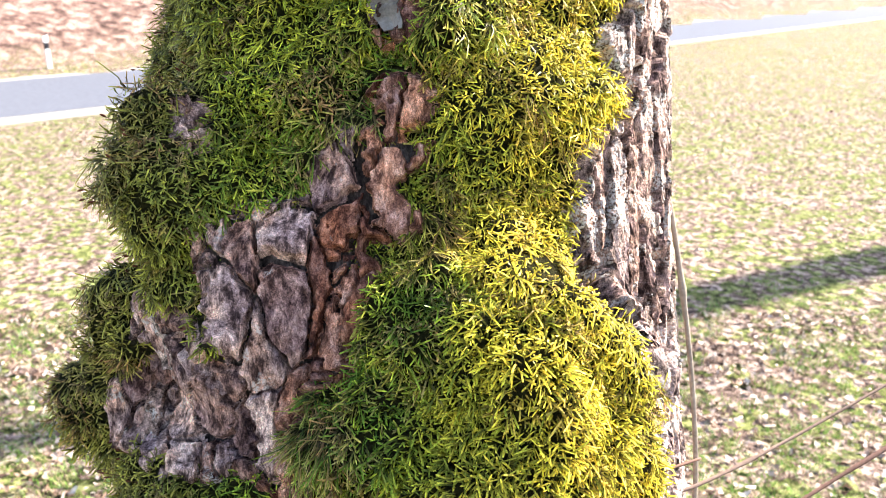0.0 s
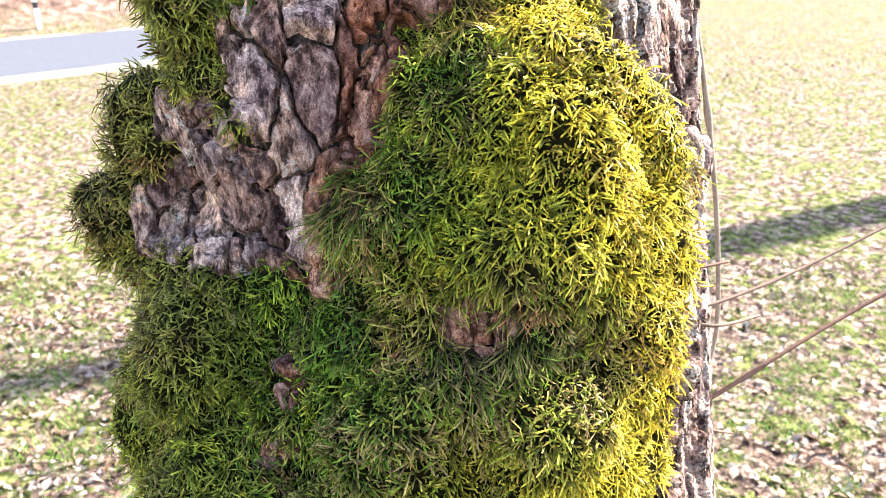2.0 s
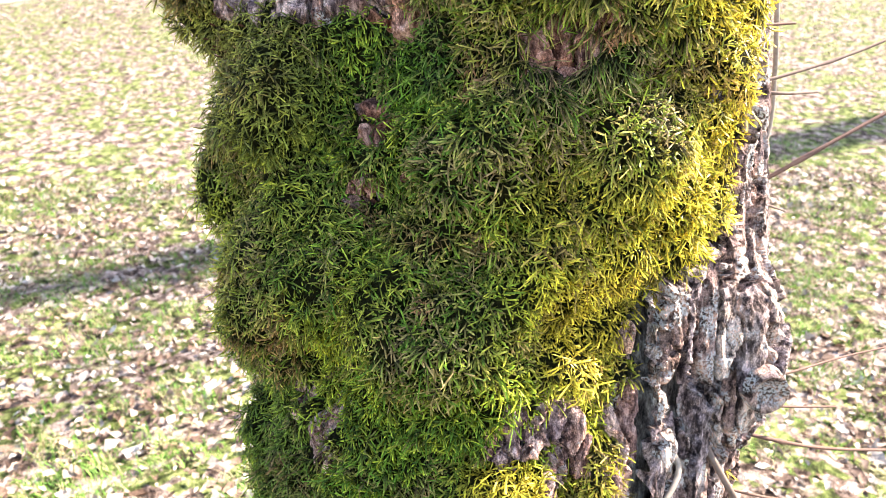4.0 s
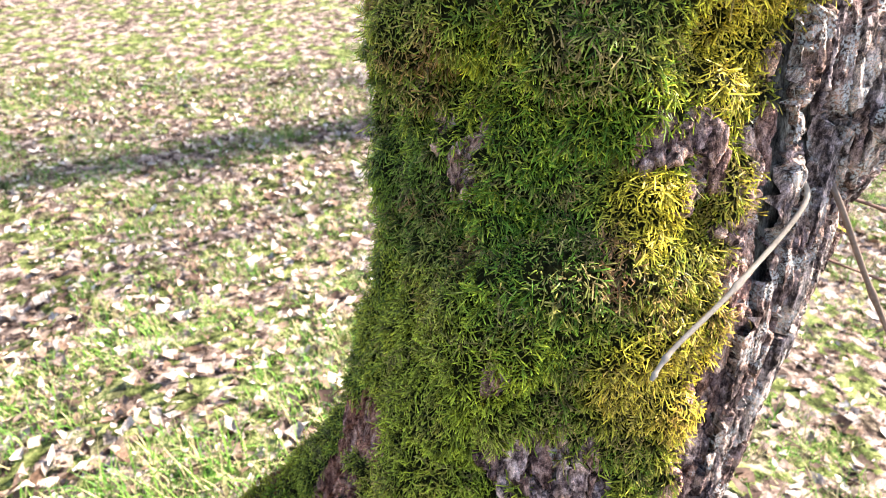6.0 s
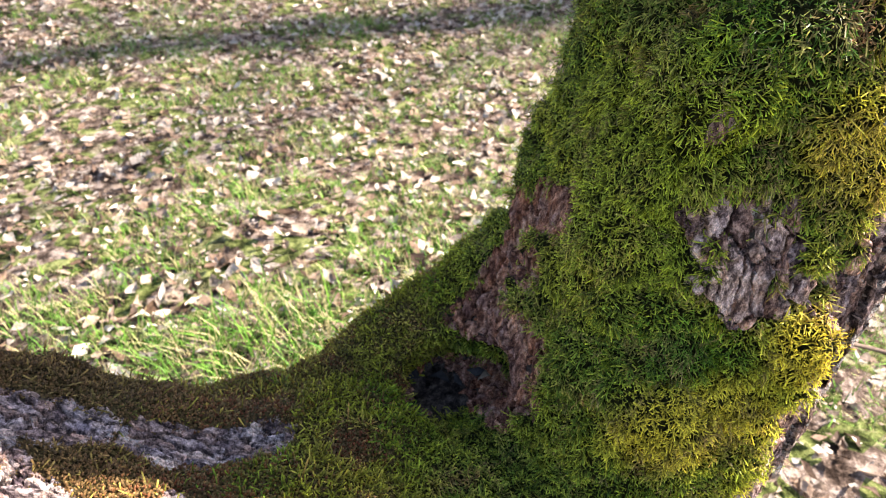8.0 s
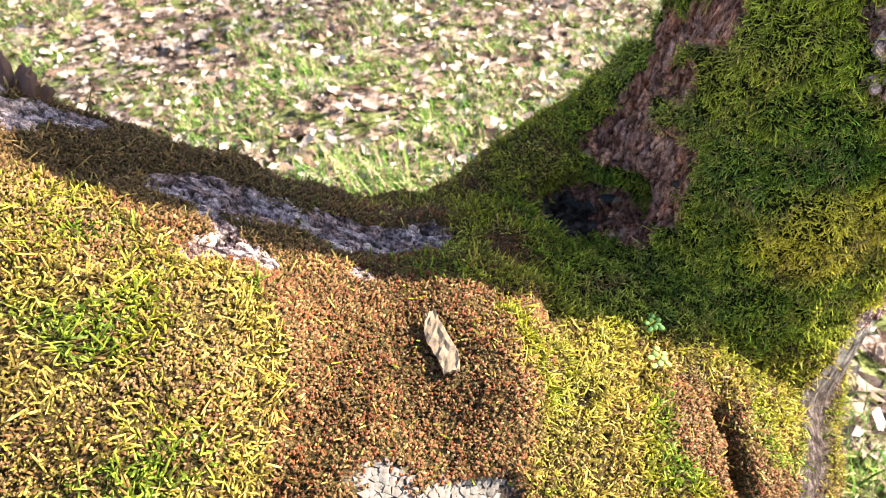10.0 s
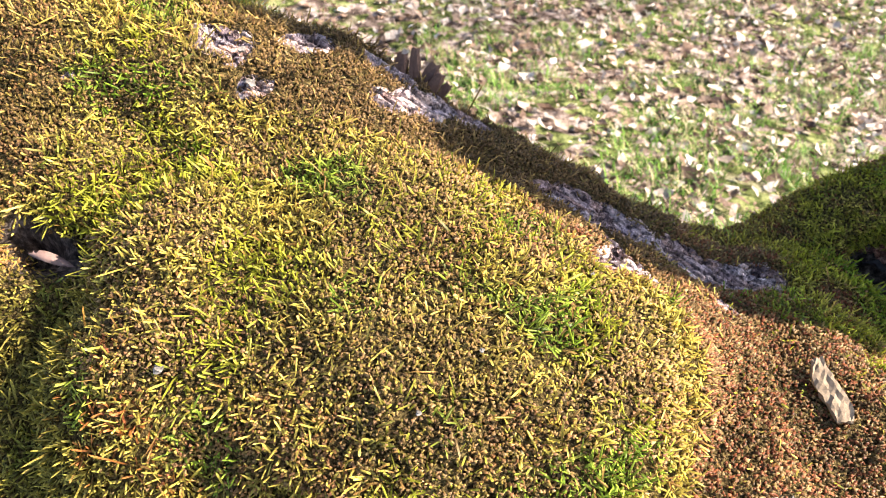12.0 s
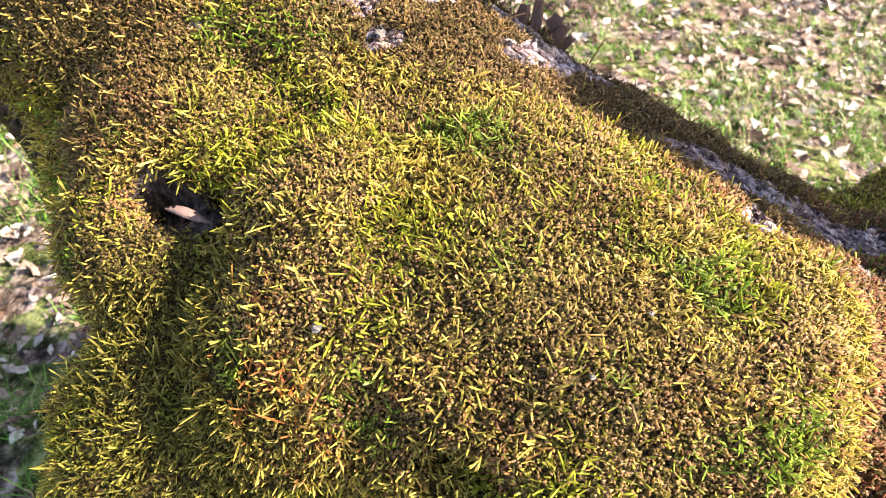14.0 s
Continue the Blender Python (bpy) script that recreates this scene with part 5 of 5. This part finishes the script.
def plates(test, grain_dir, half_long, half_wide, thick, material, most, seed, name="bark_plate", gap=0.0009, layered=0.6, need=3, rough=0.82, other=None):
    """Broken plates that fill the open bark where test is not 0, with cracks between them along the grain."""
    side = step(-0.45, -0.15, T_OUT @ np.array([-0.1, -0.8, 0.5]) + np.abs(T_OUT[:, 0]) * 0.7)
    w = (1 - T_MOSS) * test * side
    p, n = scatter(most * 60, w * 1e9, seed)
    g = np.random.default_rng(seed)
    gd = np.asarray(grain_dir, float)
    along = unit(gd - n * (n @ gd)[:, None])
    across = np.cross(along, n)
    girth = 0.75 + 0.75 * grain(p, 25, seed + 90)
    kept = []
    for i in range(len(p)):
        if len(kept) >= most:
            break
        if kept:
            d = p[kept] - p[i]
            u, v = (d @ along[i]) / (half_long * 1.5), (d @ across[i]) / (half_wide * 1.5)
            if (u * u + v * v + ((d @ n[i]) / 0.03) ** 2 < girth[i] ** 2).any():
                continue
        kept.append(i)
    # lay the plates in one even surface
    even = np.ones(len(p))
    for i in kept:
        close = np.linalg.norm(p - p[i], axis=1) < 0.016
        mean_n = n[close].mean(0)
        even[i] = np.linalg.norm(mean_n)
        mean_n /= even[i]
        p[i] = p[i] + mean_n * ((p[close].mean(0) - p[i]) @ mean_n) * 0.8
        n[i] = mean_n
        a = gd - mean_n * (mean_n @ gd)
        along[i] = a / np.linalg.norm(a)
        across[i] = np.cross(along[i], mean_n)
    kp = p[kept]
    heft = g.uniform(0.45, 1.6, len(kept))
    ratio = half_long / half_wide
    for own, i in enumerate(kept):
        d = kp - p[i]
        near = np.where((np.linalg.norm(d, axis=1) < half_long * 6) & (np.linalg.norm(d, axis=1) > 1e-6) & (np.abs(d @ n[i]) < 0.04))[0]
        sides = set()
        for k in near:
            x, y = d[k] @ across[i] / half_wide, d[k] @ along[i] / half_long
            if x * x + y * y < 9 * girth[i] ** 2:
                sides.add(int((math.atan2(y, x) + math.pi) / (math.pi / 2) + 0.5) % 4)
        s = girth[i] * (1.7 if len(sides) == 4 else 1.0)
        poly = [(half_wide * s * x * g.uniform(0.8, 1.1), half_long * s * y * g.uniform(0.8, 1.1)) for x, y in ((-1, -1), (1, -1), (1, 1), (-1, 1))]
        for k in near:
            x, y = d[k] @ across[i], d[k] @ along[i]
            # a crack halfway to the neighbour, in a space squeezed along the grain
            nx, ny = x * ratio * ratio, y
            far = math.hypot(nx, ny)
            share = min(0.66, max(0.34, heft[own] / (heft[own] + heft[k])))
            poly = clip(poly, nx / far, ny / far, (x * nx + y * ny) / far * share - gap * g.uniform(0.3, 1.6))
            if len(poly) < 3:
                break
        if len(poly) < 3 or len(sides) < need or even[i] < rough:
            continue
        ring = []
        for k, (x, y) in enumerate(poly):
            x2, y2 = poly[(k + 1) % len(poly)]
            size = math.hypot(x2 - x, y2 - y)
            if size < 0.0006:
                continue
            cuts = max(1, min(7, int(size / 0.0027)))
            for q in range(cuts):
                f = q / cuts
                wob = min(0.0013, size * 0.10) if q else 0.0005
                ring.append((x + (x2 - x) * f + g.normal() * wob, y + (y2 - y) * f + g.normal() * wob))
        if len(ring) < 4:
            continue
        cx, cy = sum(q[0] for q in ring) / len(ring), sum(q[1] for q in ring) / len(ring)
        h = thick * g.uniform(0.35, 1.65)
        tx, ty = g.normal() * 0.12, g.normal() * 0.08
        bm = bmesh.new()
        rings = []
        profile = [(-0.008, 1.0, 0, 0), (h * 0.85, 1.0, 0, 0), (h, 0.95, 0, 0)]
        if g.random() < layered:
            ox, oy = g.normal() * half_wide * 0.12, g.normal() * half_long * 0.12
            lift = thick * g.uniform(0.15, 0.45)
            profile += [(h, 0.78, ox, oy), (h + lift, 0.74, ox, oy)]
            if g.random() < 0.5:
                profile += [(h + lift, 0.45, ox * 2.2, oy * 2.2), (h + lift * 1.7, 0.41, ox * 2.2, oy * 2.2)]
        for z, f, ox, oy in profile:
            row = []
            for x, y in ring:
                rx, ry = cx + ox + (x - cx) * f, cy + oy + (y - cy) * f
                zz = z + ((rx * tx + ry * ty) + g.normal() * thick * 0.07 if z > 0 else 0)
                row.append(bm.verts.new((rx, ry, zz)))
            rings.append(row)
        m = len(ring)
        for a, b in zip(rings, rings[1:]):
            for k in range(m):
                bm.faces.new((a[k], a[(k + 1) % m], b[(k + 1) % m], b[k]))
        mid = bm.verts.new((cx, cy, profile[-1][0] + g.normal() * thick * 0.12))
        for k in range(m):
            bm.faces.new((rings[-1][k], rings[-1][(k + 1) % m], mid))
        ob = part(name, bm, other[0] if other and other[1](p[i]) else material, tree)
        b, a, up = across[i], along[i], n[i]
        ob.matrix_local = Matrix(((b[0], a[0], up[0], p[i][0]), (b[1], a[1], up[1], p[i][1]), (b[2], a[2], up[2], p[i][2]), (0, 0, 0, 1)))


def bark_sheet(test, grain_dir, long, wide, depth, material, seed, name="bark_plate", cuts=8, flake=0.0030, lift=0.006, other=None):
    """Open bark where test holds, broken along warped cracks into plates, each a piece of its own with torn layers on its face."""
    q_mid, q_out, q_moss = V[Q].mean(1), unit(NV[Q].mean(1)), M[Q].min(1)
    quads = Q[(q_moss < 0.9) & test(q_mid, q_out)]
    s, t = np.meshgrid(np.linspace(0, 1, cuts + 1), np.linspace(0, 1, cuts + 1), indexing="ij")
    w = np.stack([(1 - s) * (1 - t), s * (1 - t), s * t, (1 - s) * t], -1).reshape(-1, 4)
    pts = np.einsum("gk,qkd->qgd", w, V[quads]).reshape(-1, 3)
    nor = unit(np.einsum("gk,qkd->qgd", w, NV[quads]).reshape(-1, 3))
    free = 1 - np.einsum("gk,qk->qg", w, M[quads]).ravel()
    side = cuts + 1
    cell = (np.arange(cuts)[:, None] * side + np.arange(cuts)[None, :]).ravel()
    faces = np.stack([cell, cell + side, cell + side + 1, cell + 1], -1)
    faces = (faces[None] + (np.arange(len(quads)) * side * side)[:, None, None]).reshape(-1, 4)
    _, first, back = np.unique(np.round(pts, 5), axis=0, return_index=True, return_inverse=True)
    pts, nor, free, faces = pts[first], nor[first], step(0.1, 0.7, free[first]), back.ravel()[faces]
    # coordinates in which a plate is about one unit wide and long
    up = np.array(grain_dir) / np.linalg.norm(grain_dir)
    e1 = np.cross(up, (0.0, 1.0, 0.0)) if abs(up[1]) < 0.8 else np.cross(up, (1.0, 0.0, 0.0))
    e1 /= np.linalg.norm(e1)
    axes = np.stack([e1, np.cross(up, e1), up], 1)
    flat = (pts + 5.0) @ axes
    warp = np.column_stack([grain(flat * [1, 1, 0.6], 70, seed + k) - 0.5 for k in range(3)]) * 0.006 + np.column_stack([grain(flat, 230, seed + 4 + k) - 0.5 for k in range(3)]) * 0.0035
    u = (flat + warp) / [wide, wide, long]
    g = np.random.default_rng(seed)
    near = np.unique(np.floor(u).astype(int), axis=0)
    near = near[g.random(len(near)) < 0.72]
    hearts = near + g.random(near.shape)
    finder = kdtree.KDTree(len(hearts))
    for k, h in enumerate(hearts):
        finder.insert(h, k)
    finder.balance()
    own, edge = np.empty(len(u), int), np.empty(len(u))
    for k, p in enumerate(u):
        (_, a, d1), (_, _, d2) = finder.find_n(p, 2)
        own[k], edge[k] = a, d2 - d1
    high, tilt = g.random(len(hearts)), g.normal(size=(len(hearts), 3)) * 0.10
    d = u - hearts[own]
    crack = step(0.05, 0.14, edge)
    layers = grain(flat * [1, 1, 0.2], 95, seed + 8) + 0.4 * grain(flat * [1, 1, 0.25], 240, seed + 9)
    tier = np.floor(layers * 5) + step(0.88, 1.0, layers * 5 - np.floor(layers * 5))
    fibre = np.abs(grain(flat * [1, 1, 0.14], 300, seed + 10) - 0.5)
    rise = crack * (depth * (0.8 + 0.35 * high[own] + (d * tilt[own]).sum(1)) + (tier - 3.2) * flake * 0.33) - fibre * flake * 1.5 * (0.3 + 0.7 * crack)
    rise = rise + (grain(flat, 620, seed + 11) - 0.5) * 0.0006
    pts = pts + nor * ((lift * (0.6 + 0.4 * crack) + rise) * free - 0.001)[:, None]
    faces = faces[edge[faces].max(1) > 0.06]
    of_face = own[faces[:, 0]]
    for k in np.unique(of_face):
        mine = faces[of_face == k]
        if len(mine) < 6:
            continue
        ids, local = np.unique(mine, return_inverse=True)
        local = local.reshape(-1, 4)
        label = np.arange(len(ids))
        for _ in range(200):
            low_label = label[local].min(1)
            grown = label.copy()
            np.minimum.at(grown, local.ravel(), np.repeat(low_label, 4))
            if (grown == label).all():
                break
            label = grown
        for piece in np.unique(label[local[:, 0]]):
            some = local[label[local[:, 0]] == piece]
            if len(some) < 8:
                continue
            own_ids, small = np.unique(some, return_inverse=True)
            place = pts[ids[own_ids]]
            from_arrays(name, place, [small.reshape(-1, 4)], other[0] if other and other[1](place.mean(0)) else material, tree, smooth=False)


UPWARD, ALONG_LOW = (0.0, 0.36, 0.93), (-0.93, -0.05, 0.3)


def away(p, c, r):
    return np.linalg.norm(p - np.array(c), axis=1) > r


bark_sheet(lambda p, n: (p[:, 2] > 1.16) & (p[:, 2] < 1.60) & (p[:, 0] < 0.06) & (p[:, 1] < 0.56), UPWARD, 0.048, 0.0185, 0.0068, BROWN_BARK, 21, cuts=10, flake=0.0022, other=(RED_BARK, lambda p: p[0] > -0.088 + (p[2] - 1.35) * 0.25))
bark_sheet(lambda p, n: (p[:, 2] > 0.47) & (p[:, 2] <= 1.16) & (p[:, 0] < 0.05) & (p[:, 0] > -0.42) & (p[:, 1] < 0.45) & (p[:, 1] > 0.08) & (n[:, 1] < 0.35) & away(p, (-0.437, -0.21, 0.585), 0.12), UPWARD, 0.045, 0.0130, 0.0045, BROWN_BARK, 41, cuts=6, flake=0.0028, other=(RED_BARK, lambda p: p[0] < -0.2))
bark_sheet(lambda p, n: (p[:, 2] > 0.5) & (p[:, 2] < 1.62) & (p[:, 0] > np.minimum(0.06, np.interp(p[:, 2], RIM_H, RIM_X) + 0.02)) & (n[:, 1] < 0.1) & (p[:, 0] > -0.02), UPWARD, 0.12, 0.0150, 0.0120, PALE_BARK, 61, "weathered_plate", cuts=5, flake=0.0030)
bark_sheet(lambda p, n: (p[:, 0] < -0.46) & (p[:, 0] > -1.2) & (p[:, 2] < 0.85) & (p[:, 2] > 0.5) & (p[:, 1] < 0.16) & away(p, (-0.437, -0.21, 0.585), 0.10) & away(p, (-1.07, -0.26, 0.68), 0.08), ALONG_LOW, 0.040, 0.0100, 0.0062, GREY_BARK, 81, "bark_scale", cuts=8, flake=0.0022, lift=0.002)
plates(near_to(T_MID, (-0.437, -0.21, 0.585), 0.08), ALONG_LOW, 0.0042, 0.0034, 0.0016, LICHEN, 140, 5, "lichened_flake", gap=0.0, layered=0.0)
